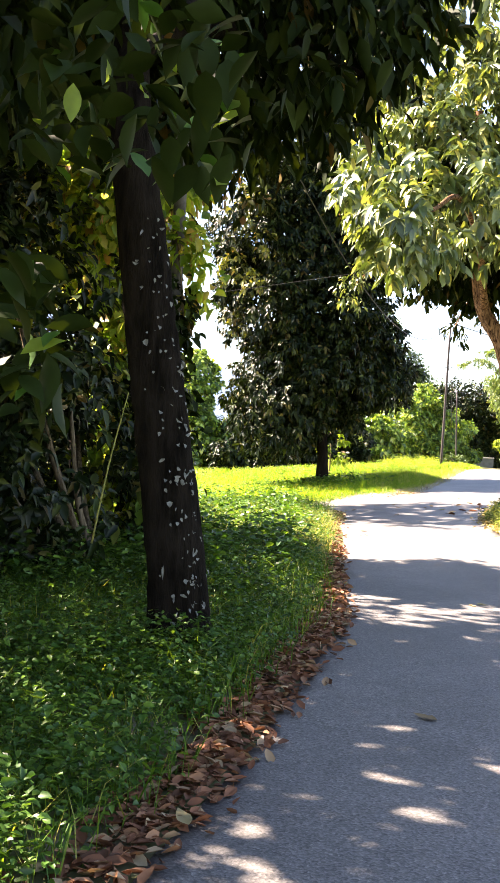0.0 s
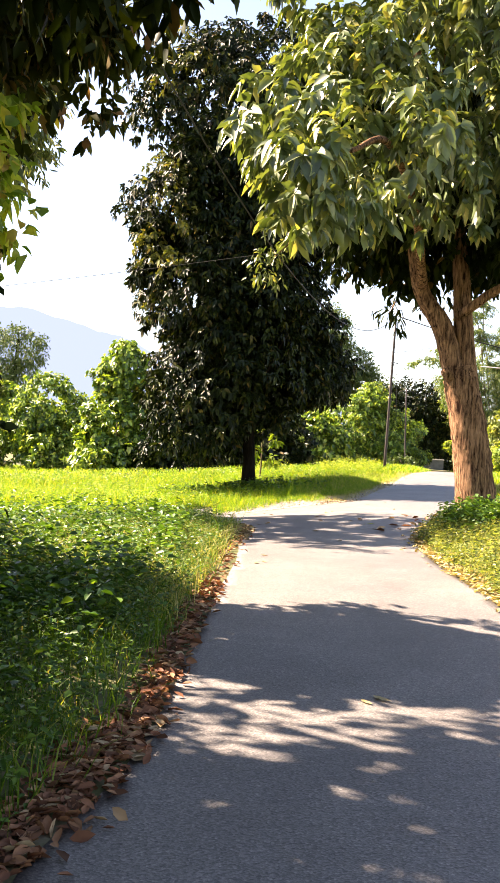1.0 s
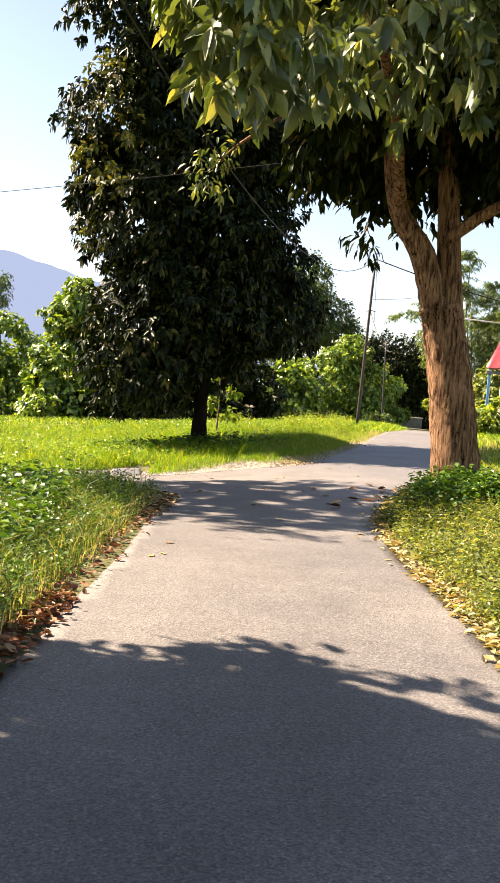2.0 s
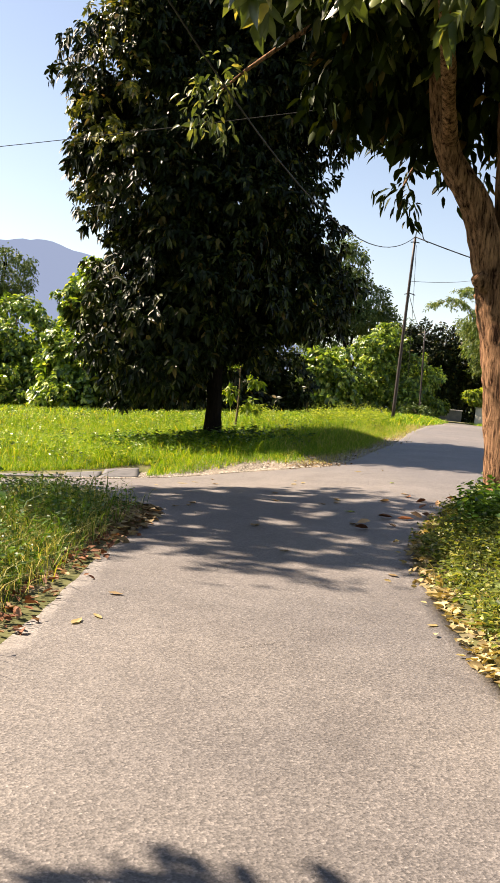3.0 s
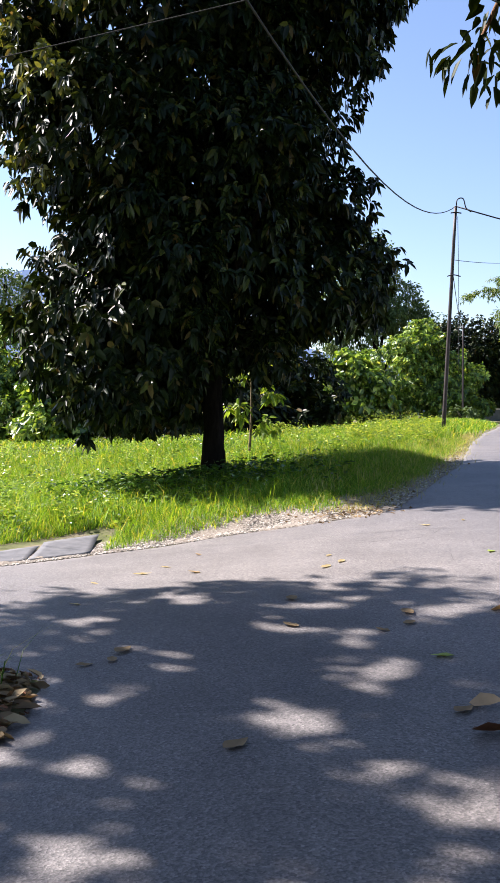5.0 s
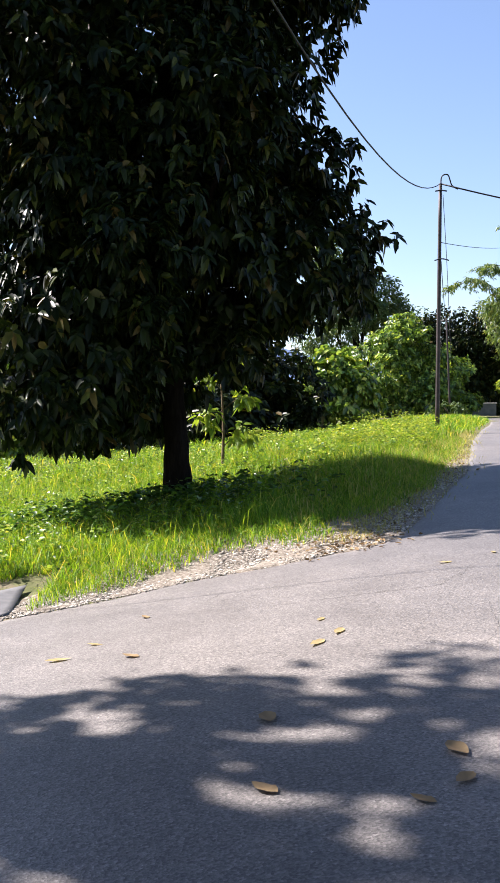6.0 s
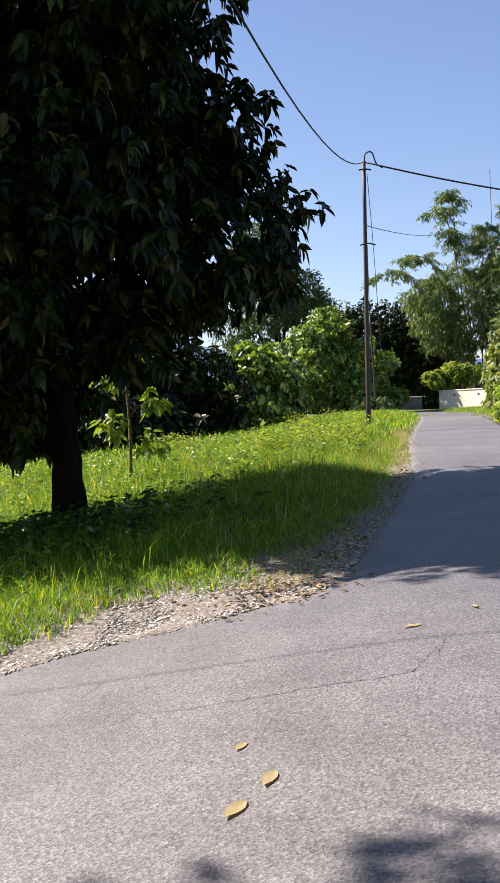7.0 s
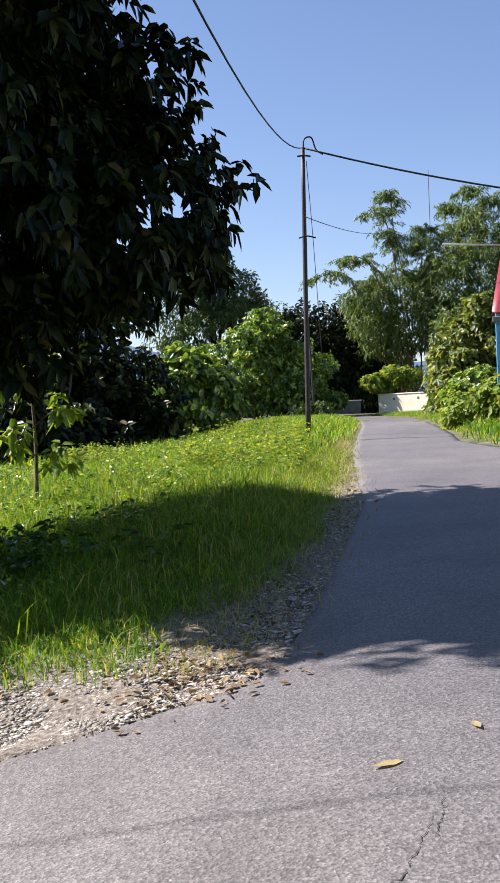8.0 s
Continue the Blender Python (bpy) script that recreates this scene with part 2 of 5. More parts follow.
def mix(nt, fac, a, b, how="MIX"):
    n = nt.nodes.new("ShaderNodeMix")
    n.data_type, n.blend_type = "RGBA", how
    for s, v in ((n.inputs[0], fac), (n.inputs[6], a), (n.inputs[7], b)):
        if isinstance(v, (int, float)):
            s.default_value = v
        elif isinstance(v, tuple):
            s.default_value = (*v, 1)
        else:
            nt.links.new(v, s)
    return n.outputs[2]


def bump(nt, b, source, strength=.3, distance=.02):
    n = nt.nodes.new("ShaderNodeBump")
    n.inputs["Strength"].default_value, n.inputs["Distance"].default_value = strength, distance
    nt.links.new(source, n.inputs["Height"])
    nt.links.new(n.outputs[0], b.inputs["Normal"])


def leaf_material(name, stops, rough=.42, spec=.45, through=.35, glow=(1.25, 1.15, .45)):
    """A leaf skin: colour by leaf, gloss, and light that shines through."""
    m, nt, b = material(name, rough, spec)
    geo = nt.nodes.new("ShaderNodeNewGeometry")
    col = ramp(nt, geo.outputs["Random Per Island"], stops)
    n = noise_node(nt, 9.0, 3)
    col = mix(nt, .35, col, ramp(nt, n.outputs[0], ((.3, (.25, .25, .22)), (.7, (.85, .85, .8)))), "OVERLAY")
    nt.links.new(col, b.inputs["Base Color"])
    tr = nt.nodes.new("ShaderNodeBsdfTranslucent")
    nt.links.new(mix(nt, 1.0, col, glow, "MULTIPLY"), tr.inputs[0])
    ms = nt.nodes.new("ShaderNodeMixShader")
    ms.inputs[0].default_value = through
    nt.links.new(b.outputs[0], ms.inputs[1])
    nt.links.new(tr.outputs[0], ms.inputs[2])
    nt.links.new(ms.outputs[0], nt.nodes["Material Output"].inputs[0])
    return m


def plain(name, stops, scale=6.0, rough=.7, spec=.3, metal=0.0, relief=.15, stretch=None, distance=.01):
    m, nt, b = material(name, rough, spec)
    n = noise_node(nt, scale, 6, .65, stretch=stretch)
    nt.links.new(ramp(nt, n.outputs[0], stops), b.inputs["Base Color"])
    b.inputs["Metallic"].default_value = metal
    bump(nt, b, n.outputs[0], relief, distance)
    return m


def asphalt_material():
    m, nt, b = material("asphalt", .6, .5)
    co = nt.nodes.new("ShaderNodeTexCoord").outputs["Object"]
    grit, fine = noise_node(nt, 70.0, 4, .75, co), noise_node(nt, 190.0, 2, .6, co)
    stone = nt.nodes.new("ShaderNodeTexVoronoi")
    stone.inputs["Scale"].default_value = 84.0
    nt.links.new(co, stone.inputs["Vector"])
    worn, patch = noise_node(nt, 1.3, 6, .65, co), noise_node(nt, .23, 3, .5, co)
    base = ramp(nt, grit.outputs[0], ((.30, (.076, .073, .071)), (.5, (.135, .129, .124)), (.70, (.212, .202, .193))))
    chips = ramp(nt, stone.outputs["Color"], ((.10, (.20, .20, .20)), (.5, (.49, .485, .48)), (.80, (.66, .65, .64)), (.95, (.95, .94, .92))))
    base = mix(nt, .7, base, chips, "OVERLAY")
    base = mix(nt, .35, base, ramp(nt, fine.outputs[0], ((.35, (.35, .35, .35)), (.65, (.65, .65, .65)))), "OVERLAY")
    base = mix(nt, .7, base, ramp(nt, worn.outputs[0], ((.3, (.36, .345, .335)), (.5, (.49, .48, .47)), (.72, (.63, .615, .60)))), "OVERLAY")
    base = mix(nt, .65, base, ramp(nt, patch.outputs[0], ((.35, (.38, .385, .40)), (.65, (.60, .585, .56)))), "OVERLAY")
    nt.links.new(base, b.inputs["Base Color"])
    bump(nt, b, stone.outputs["Distance"], .32, .006)
    return m


def bark_material(name, dark, light, scale=5.0, relief=.8, stretch=(2.6, 2.6, .5), cut=(.38, .62)):
    m, nt, b = material(name, .95, .04)
    n = noise_node(nt, scale, 8, .7, stretch=stretch)
    blot = noise_node(nt, 1.7, 4, .6)
    col = ramp(nt, n.outputs[0], ((cut[0], dark), (cut[1], light)))
    col = mix(nt, .55, col, ramp(nt, blot.outputs[0], ((.35, (.32, .30, .27)), (.65, (.62, .61, .58)))), "OVERLAY")
    nt.links.new(col, b.inputs["Base Color"])
    bump(nt, b, n.outputs[0], relief, .09)
    return m


ASPHALT = asphalt_material()
SOIL = plain("soil", ((.30, (.05, .06, .022)), (.48, (.11, .115, .05)), (.6, (.17, .145, .095)), (.74, (.28, .24, .175))), 2.6, .95, .1, relief=.6, distance=.03)
# Verge blades darker than the field's: shade and sun put into the colours.
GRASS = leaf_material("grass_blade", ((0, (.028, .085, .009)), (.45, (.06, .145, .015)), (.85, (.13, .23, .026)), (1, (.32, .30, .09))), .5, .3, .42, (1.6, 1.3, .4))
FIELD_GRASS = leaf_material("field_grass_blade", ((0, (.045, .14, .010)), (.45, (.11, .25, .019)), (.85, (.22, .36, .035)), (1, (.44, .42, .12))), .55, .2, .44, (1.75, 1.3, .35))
DRY_GRASS = leaf_material("dry_grass", ((0, (.20, .22, .05)), (.5, (.34, .33, .10)), (1, (.48, .42, .18))), .6, .2, .35, (1.2, 1.1, .6))
WEED = leaf_material("weed_leaf", ((0, (.022, .065, .009)), (.6, (.048, .12, .016)), (1, (.13, .23, .03))), .42, .4, .32)
# Near-black leaves: the shade on crowns and thickets is put into the colour.
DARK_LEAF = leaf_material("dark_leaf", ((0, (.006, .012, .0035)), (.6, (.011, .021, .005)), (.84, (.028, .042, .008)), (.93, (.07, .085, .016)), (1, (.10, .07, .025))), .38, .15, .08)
BROAD_LEAF = leaf_material("broad_leaf", ((0, (.04, .068, .018)), (.5, (.10, .145, .042)), (.88, (.22, .26, .085)), (1, (.42, .38, .12))), .38, .75, .26)
# Lighter leaf colour that paints sunlight onto the big crown.
SUNLIT_LEAF = leaf_material("sunlit_leaf", ((0, (.04, .055, .012)), (.5, (.10, .12, .026)), (.9, (.19, .19, .05)), (1, (.24, .15, .07))), .4, .35, .25)
# Deep canopy shade is painted into this near-black leaf colour.
PAINTED_SHADE_LEAF = leaf_material("painted_shade_leaf", ((0, (.007, .014, .003)), (.6, (.014, .025, .005)), (.94, (.03, .044, .007)), (1, (.11, .065, .02))), .5, .06, .09, (1.4, 1.2, .3))
OLD_LEAF = leaf_material("old_leaf", ((0, (.014, .022, .005)), (.5, (.035, .046, .010)), (.85, (.09, .09, .02)), (1, (.20, .10, .04))), .5, .12, .3)
PEBBLE = leaf_material("pebble", ((0, (.09, .08, .07)), (.4, (.24, .215, .18)), (.8, (.46, .42, .36)), (1, (.62, .58, .52))), .95, .1, .0)
OLD_POLE = plain("weathered_pole", ((.3, (.07, .066, .06)), (.7, (.17, .16, .145))), 8.0, .95, .1, relief=.4)
BUSH_LEAF = leaf_material("bush_leaf", ((0, (.025, .065, .010)), (.45, (.095, .18, .026)), (.85, (.30, .43, .07)), (1, (.50, .52, .13))), .32, .6, .32)
FAR_LEAF = leaf_material("far_leaf", ((0, (.04, .08, .025)), (.6, (.065, .11, .035)), (1, (.11, .15, .05))), .5, .3, .25)
BAMBOO_LEAF = leaf_material("bamboo_leaf", ((0, (.05, .10, .028)), (.6, (.10, .165, .042)), (1, (.24, .28, .09))), .45, .4, .38)
OLIVE_LEAF = leaf_material("olive_leaf", ((0, (.05, .085, .018)), (.5, (.12, .165, .036)), (.9, (.27, .31, .08)), (1, (.34, .32, .11))), .4, .45, .4)
# Bark darkened to near-black, so the trunks' shade is painted in.
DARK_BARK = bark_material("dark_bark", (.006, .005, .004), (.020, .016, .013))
TAN_BARK = bark_material("tan_bark", (.026, .012, .008), (.42, .245, .145), 8.0, 1.0, (2.6, 2.6, .32), (.38, .62))
TWIG = bark_material("twig_bark", (.07, .05, .03), (.20, .16, .11), 14.0, .4)
CONCRETE = plain("concrete", ((.3, (.33, .32, .30)), (.7, (.52, .50, .47))), 7.0, .9, .2, relief=.3)
STEEL_POLE = plain("weathered_steel", ((.3, (.022, .017, .016)), (.7, (.065, .048, .044))), 9.0, .55, .4, .2, .2)
CABLE = plain("black_cable", ((.3, (.010, .010, .011)), (.7, (.02, .02, .022))), 20.0, .6, .3)
RED_ROOF = plain("red_metal_roof", ((.3, (.19, .018, .028)), (.7, (.27, .032, .038))), 5.0, .45, .5, relief=.05)
CREAM = plain("cream_plaster", ((.3, (.62, .56, .42)), (.7, (.76, .70, .55))), 3.0, .85, .2, relief=.15)
DARK_GLASS = plain("dark_glass", ((.3, (.012, .014, .016)), (.7, (.02, .022, .025))), 4.0, .06, .6, relief=.01)
BLUE_PAINT = plain("blue_paint", ((.3, (.06, .22, .42)), (.7, (.10, .30, .52))), 6.0, .5, .4, relief=.05)

LITTER = leaf_material("dead_leaf", ((0, (.09, .043, .025)), (.45, (.21, .085, .045)), (.8, (.32, .16, .085)), (1, (.42, .32, .19))), .7, .2, .12, (1.2, .9, .5))
DRY_SCRAP = leaf_material("dry_scrap", ((0, (.10, .065, .035)), (.5, (.22, .155, .085)), (1, (.36, .28, .16))), .75, .15, .12, (1.2, .9, .5))
YELLOW_LEAF = leaf_material("yellow_leaf", ((0, (.27, .20, .09)), (.6, (.38, .30, .15)), (1, (.48, .41, .24))), .5, .3, .2)
GREEN_LEAF = leaf_material("fallen_green_leaf", ((0, (.22, .32, .04)), (1, (.30, .38, .06))), .5, .3, .2)
VINE_LEAF = leaf_material("vine_leaf", ((0, (.09, .18, .02)), (.5, (.24, .34, .05)), (.85, (.48, .50, .11)), (1, (.42, .22, .11))), .4, .45, .58, (1.4, 1.35, .6))
YOUNG_LEAF = leaf_material("young_leaf", ((0, (.09, .165, .024)), (.6, (.18, .26, .038)), (1, (.33, .36, .06))), .5, .3, .5)
LICHEN = plain("lichen", ((.3, (.07, .07, .06)), (.7, (.24, .24, .21))), 30.0, .95, .1)
GRAVEL = plain("pale_gravel", ((.3, (.085, .072, .055)), (.48, (.20, .172, .135)), (.62, (.33, .295, .245)), (.75, (.50, .46, .40))), 30.0, .95, .15, relief=1.0, distance=.03)
MAT_GREY = plain("grey_sheet", ((.3, (.07, .072, .075)), (.7, (.14, .14, .14))), 5.0, .75, .3, relief=.25)
CRACK = plain("crack_fill", ((.3, (.035, .033, .03)), (.7, (.07, .066, .06))), 30.0, .95, .1)
DARK_WALL = plain("dark_wall", ((.3, (.10, .11, .12)), (.7, (.16, .17, .18))), 3.0, .9, .1)

# ---- ground and road ----
fine_x = np.concatenate([np.arange(-9, 14, .22)])
xs = np.concatenate([-np.geomspace(2500, 9.4, 34), fine_x, np.geomspace(14.3, 2500, 34)])
ys = np.concatenate([-np.geomspace(2500, 4.3, 26), np.arange(-4, 34, .22), np.arange(34, 90, .6), np.geomspace(91, 3000, 30)])
v, f = sheet(xs, ys, soil)
ground = new("ground", raw_mesh("ground", v, [f], SOIL, True))
tagged(ground, "uneven brown earth under grass and weeds beside the lane", "ground", kind="structure")


def road_edge(x, y):
    """Signed distance outside the ragged tarmac edge."""
    return off_road(x, y) + .030 * fbm(x, y, 2.3, 1) + .014 * fbm(x, y, 9.0, 2)


def road_top(x, y):
    """Height of the tarmac's upper face: slightly crowned and uneven."""
    return lie(x, y) + .010 + .012 * step01(-off_road(x, y) / 1.2) + .006 * fbm(x, y, 2.2, 4)


def paving(name, xs, ys):
    """Tarmac cut to its ragged outline, with a broken edge that has a thickness."""
    gx, gy = np.meshgrid(xs, ys)
    cx, cy = (gx[:-1, :-1] + gx[1:, 1:]) / 2, (gy[:-1, :-1] + gy[1:, 1:]) / 2
    inside = road_edge(cx, cy) < 0
    n = len(xs)
    r_, c_ = np.nonzero(inside)
    i = r_ * n + c_
    quads = np.stack([i, i + 1, i + n + 1, i + n], 1)
    edges = np.concatenate([quads[:, [k, (k + 1) % 4]] for k in range(4)])
    key = {}
    for a, b in edges.tolist():
        if (b, a) in key:
            del key[(b, a)]
        else:
            key[(a, b)] = 1
    rim = np.array(list(key))
    x, y = gx.ravel().copy(), gy.ravel().copy()
    e = np.unique(rim)
    for _ in range(3):
        d = road_edge(x[e], y[e])
        dx, dy = (road_edge(x[e] + .02, y[e]) - d) / .02, (road_edge(x[e], y[e] + .02) - d) / .02
        g = np.maximum(dx * dx + dy * dy, .3)
        x[e] -= np.clip(d * dx / g, -.08, .08)
        y[e] -= np.clip(d * dy / g, -.08, .08)
    v = np.stack([x, y, road_top(x, y)], 1)
    low = v.copy()
    low[:, 2] -= .09
    used, inv = np.unique(np.concatenate([quads.ravel(), rim.ravel()]), return_inverse=True)
    q = inv[:quads.size].reshape(-1, 4)
    w = inv[quads.size:].reshape(-1, 2)
    m = len(used)
    side = np.stack([w[:, 1], w[:, 0], w[:, 0] + m, w[:, 1] + m], 1)
    return new(name, raw_mesh(name, np.concatenate([v[used], low[used]]), [q, side], ASPHALT, False))


road = tagged(paving("road", np.arange(-26, 26.1, .13), np.arange(-11.9, 83.9, .13)), "worn grey asphalt lane and side lane with sun-dappled surface", "road", kind="structure")


# ---- grass and weeds ----
def blades(name, xy, height, width, mat, seed, label, lean=.45, category="grass"):
    r = np.random.default_rng(seed)
    n = len(xy)
    h = height * r.uniform(.45, 1.25, n)
    z = soil(xy[:, 0], xy[:, 1]) - .01
    base = np.stack([xy[:, 0], xy[:, 1], z], 1)
    a = r.uniform(0, 2 * np.pi, n)
    side = np.stack([np.cos(a), np.sin(a), np.zeros(n)], 1) * (width * r.uniform(.6, 1.2, n))[:, None]
    b = r.uniform(0, 2 * np.pi, n)
    tilt = np.stack([np.cos(b), np.sin(b), np.zeros(n)], 1) * (h * lean * r.random(n))[:, None]
    up = np.zeros((n, 3))
    up[:, 2] = h
    mid, tip = base + up * .6 + tilt * .35, base + up * (1 - .25 * r.random(n))[:, None] + tilt * 1.3
    v = np.stack([base - side * .5, base + side * .5, mid + side * .42, mid - side * .42, tip], 1).reshape(-1, 3)
    i = np.arange(n)[:, None] * 5
    ob = new(name, raw_mesh(name, v, [i + np.array((0, 1, 2, 3))[None], i + np.array((3, 2, 4))[None]], mat))
    return tagged(ob, label, category, kind="stuff")


def scatter(r, n, x0, x1, y0, y1, edge=.0, clump=.6, fade=.5):
    """Random spots on the earth, thicker in patches, thinning to the tarmac's edge."""
    x, y = r.uniform(x0, x1, n), r.uniform(y0, y1, n)
    d = off_road(x, y) - bare(x, y)
    ok = ~((x > -1.5) & (x < 1.35) & (y > 25.4) & (y < 29.0) & (y < 28.2 + .8 * x)) & (d > edge) & (off_road(x, y) > max(.02, edge)) & (r.random(n) < step01((d - edge + .05) / fade) * .85 + .15 * (d > edge + .1)) & (r.random(n) < 1 - clump + clump * (fbm(x, y, 1.6, 5) * .5 + .5))
    ok &= r.random(n) > .92 * np.exp(-((x - 1.65) / .42) ** 2 - ((y - 20.5) / 1.0) ** 2)
    return np.stack([x[ok], y[ok]], 1)


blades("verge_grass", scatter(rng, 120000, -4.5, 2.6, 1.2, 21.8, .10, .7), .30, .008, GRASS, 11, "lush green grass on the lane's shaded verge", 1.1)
blades("field_grass", scatter(rng, 240000, -9, 8.5, 26.5, 42, -.2, .5, .7), .17, .009, FIELD_GRASS, 12, "bright green sunlit grass round the big tree", 1.2)
blades("field_grass", scatter(rng, 190000, -4, 8, 26.5, 38, -.25, .4, .5), .12, .010, FIELD_GRASS, 15, "short dense green grass round the big tree", 1.5)
blades("field_tufts", scatter(rng, 80000, -9, 8, 28, 42, .35, 1.0, .8), .36, .010, FIELD_GRASS, 16, "taller tufts of green grass in the field", 1.4)
blades("far_grass", scatter(rng, 90000, -24, 16, 40, 74, .25, .5), .28, .03, FIELD_GRASS, 13, "tall pale green grass below the bushes", 1.2)
wide = np.concatenate([scatter(rng, 60000, -30, -4, -8, 30, .3, .4), scatter(rng, 60000, 7, 34, -8, 46, .3, .4), scatter(rng, 25000, -34, -9, 26, 46, .3, .4), scatter(rng, 12000, -6, 9, -10, 2, .2, .4)])
blades("rough_grass", wide, .26, .03, FIELD_GRASS, 17, "rough green grass spreading beyond the verges", 1.2)
blades("roadside_grass", scatter(rng, 60000, 9.5, 30, 40, 84, .06, .4, .3), .20, .025, FIELD_GRASS, 19, "green grass along the lane beside the house", 1.2)
blades("verge_hay", scatter(rng, 26000, -1.5, 2.4, 11.5, 21.6, .08, .7), .30, .007, DRY_GRASS, 18, "yellowing grass blades on the sunlit verge", 1.3)
blades("right_verge_grass", scatter(rng, 80000, 3.9, 14, 7, 40, .05, .6, .3), .20, .010, DRY_GRASS, 14, "yellowing grass beside the tan trunk")


def herbs(name, xy, height, leaf, mat, seed, label, each=14, fine=False):
    """Low leafy weeds: tufts of small broad leaves."""
    r = np.random.default_rng(seed)
    n = len(xy)
    top = height * r.uniform(.4, 1.2, n)
    base = np.repeat(np.stack([xy[:, 0], xy[:, 1], soil(xy[:, 0], xy[:, 1])], 1), each, 0)
    k = r.random(n * each) ** .6
    base = base + r.normal(size=base.shape) * .07
    base[:, 2] = np.repeat(soil(xy[:, 0], xy[:, 1]), each) + np.repeat(top, each) * k
    a = r.uniform(0, 2 * np.pi, n * each)
    way = np.stack([np.cos(a), np.sin(a), r.uniform(-.3, .5, n * each)], 1)
    face = unit(r.normal(size=base.shape) * .35 + np.array((0, 0, 1.0)))
    s = leaf * r.uniform(.6, 1.3, n * each)
    v, f = (leaf_arrays if fine else mid_leaf_arrays)(base, way, face, s, s * .6)
    return tagged(new(name, raw_mesh(name, v, f, mat)), label, "weeds", kind="stuff")


herbs("verge_weeds", scatter(rng, 12500, -4, 2.4, 5.5, 21.6, .18, .7), .30, .046, WEED, 21, "low leafy green weeds on the shaded verge")
herbs("near_weeds", scatter(rng, 5200, -2.6, .6, 1.8, 6.4, .16, .6), .34, .046, WEED, 24, "leafy green weeds at the lane's leaf-strewn edge", 11, True)
spots = np.stack([rng.normal(6.0, .5, 420), rng.normal(20.7, .65, 420)], 1)
herbs("trunk_weeds", spots[off_road(spots[:, 0], spots[:, 1]) > .35], .40, .085, WEED, 26, "dark leafy weeds crowding the tan trunk's foot", 13)
herbs("creeper", scatter(rng, 3000, -4.2, .9, 8.5, 18.5, .45, 1.0), .50, .085, WEED, 25, "rank broad-leaved creeper mounded on the shaded verge", 12)
herbs("field_weeds", scatter(rng, 4200, -10, 7, 28.5, 46, 1.0, 1.0), .26, .075, BUSH_LEAF, 22, "creeping green weeds in the sunny grass")
spots = np.stack([rng.normal(1.8, .9, 230), rng.normal(32.2, .6, 230)], 1)
herbs("tree_foot_weeds", spots, .34, .10, WEED, 27, "dark broad-leaved weeds round the big tree's foot", 12)
spots = np.stack([rng.uniform(3.2, 8.2, 2600), rng.uniform(36.5, 45.5, 2600)], 1)
spots = spots[(off_road(spots[:, 0], spots[:, 1]) > .9) & (fbm(spots[:, 0], spots[:, 1], .9, 7) > .05)]
herbs("sunny_weeds", spots, .48, .06, YOUNG_LEAF, 28, "mounded yellow-green weeds in the sun behind the big tree", 12)
herbs("right_weeds", scatter(rng, 11000, 4.0, 9, 9, 24, .04, .7, .25), .20, .048, OLIVE_LEAF, 23, "green and yellow weeds at the foot of the tan trunk")


# ---- trees ----
def thing(name, place, label, category, group=""):
    e = new(name)
    e.location = place
    return tagged(e, label, category, group)


def settle(root):
    """Parts were made in world places: keep them there under their moved root."""
    for c in root.children:
        c.matrix_parent_inverse = Matrix.Translation(-root.location)
    return root


def sun_gaps(amount, bare=(), dense=None):
    """Canopy gaps cut sunward to place light: thin places, and bare lanes between boughs."""
    def keep(c):
        u, w = c[:, 0] + .97 * (c[:, 2] - .3), c[:, 1] - .43 * (c[:, 2] - .3)
        level = np.where(w > dense, amount + .7, amount) if dense else amount
        ok = fbm(u, w, 2.6, 6) + .5 * fbm(u, w, 6.0, 8) < level
        for y0, y1 in bare:
            ok &= ~((w > y0 + .15 * fbm(u, w, 2.0, 3)) & (w < y1 + .15 * fbm(u, w, 2.3, 4)))
        return ok
    return keep


def flecks(level, size=4.5):
    """Small openings between single leaves, cut sunward so flecks of light land."""
    def keep(c):
        u, w = c[:, 0] + .97 * (c[:, 2] - .3), c[:, 1] - .43 * (c[:, 2] - .3)
        return fbm(u, w, size, 6) + .5 * fbm(u, w, size * 2.3, 8) < level
    return keep


def clumpy(level, size=2.1):
    """Uneven growth: boughs stand apart with dark hollows between them."""
    def keep(c):
        q = fbm(c[:, 0] + .7 * c[:, 2], c[:, 1] - .8 * c[:, 2], size, 11) + .6 * fbm(c[:, 2] * 1.3 + c[:, 1], c[:, 0] - c[:, 1] * .6, size * 1.3, 13)
        return q < level
    return keep


# the great dark tree at the junction
big = thing("tree", (2.4, 33, .6), "tall dense dark green evergreen tree standing in grass at the junction", "tree")
limb("trunk", ((2.4, 33, .3), (2.42, 33, 1.2), (2.35, 33.1, 3), (2.3, 33.2, 6), (2.2, 33.2, 11)), .22, .08, DARK_BARK, big, "dark bark", seed=1, flare=.12)
for k, (dx, dy, h, e) in enumerate(((-2.6, .4, 2.6, 4.6), (2.4, 1.0, 2.8, 4.8), (.8, -2.2, 3.2, 5.2), (-1.5, -1.6, 4.2, 7), (1.9, .8, 5, 8))):
    limb("limb", ((2.37, 33.1, h), (2.37 + dx * .5, 33.1 + dy * .5, (h + e) / 2 + .2), (2.37 + dx, 33.1 + dy, e)), .08, .03, DARK_BARK, big, seed=10 + k, sides=7)
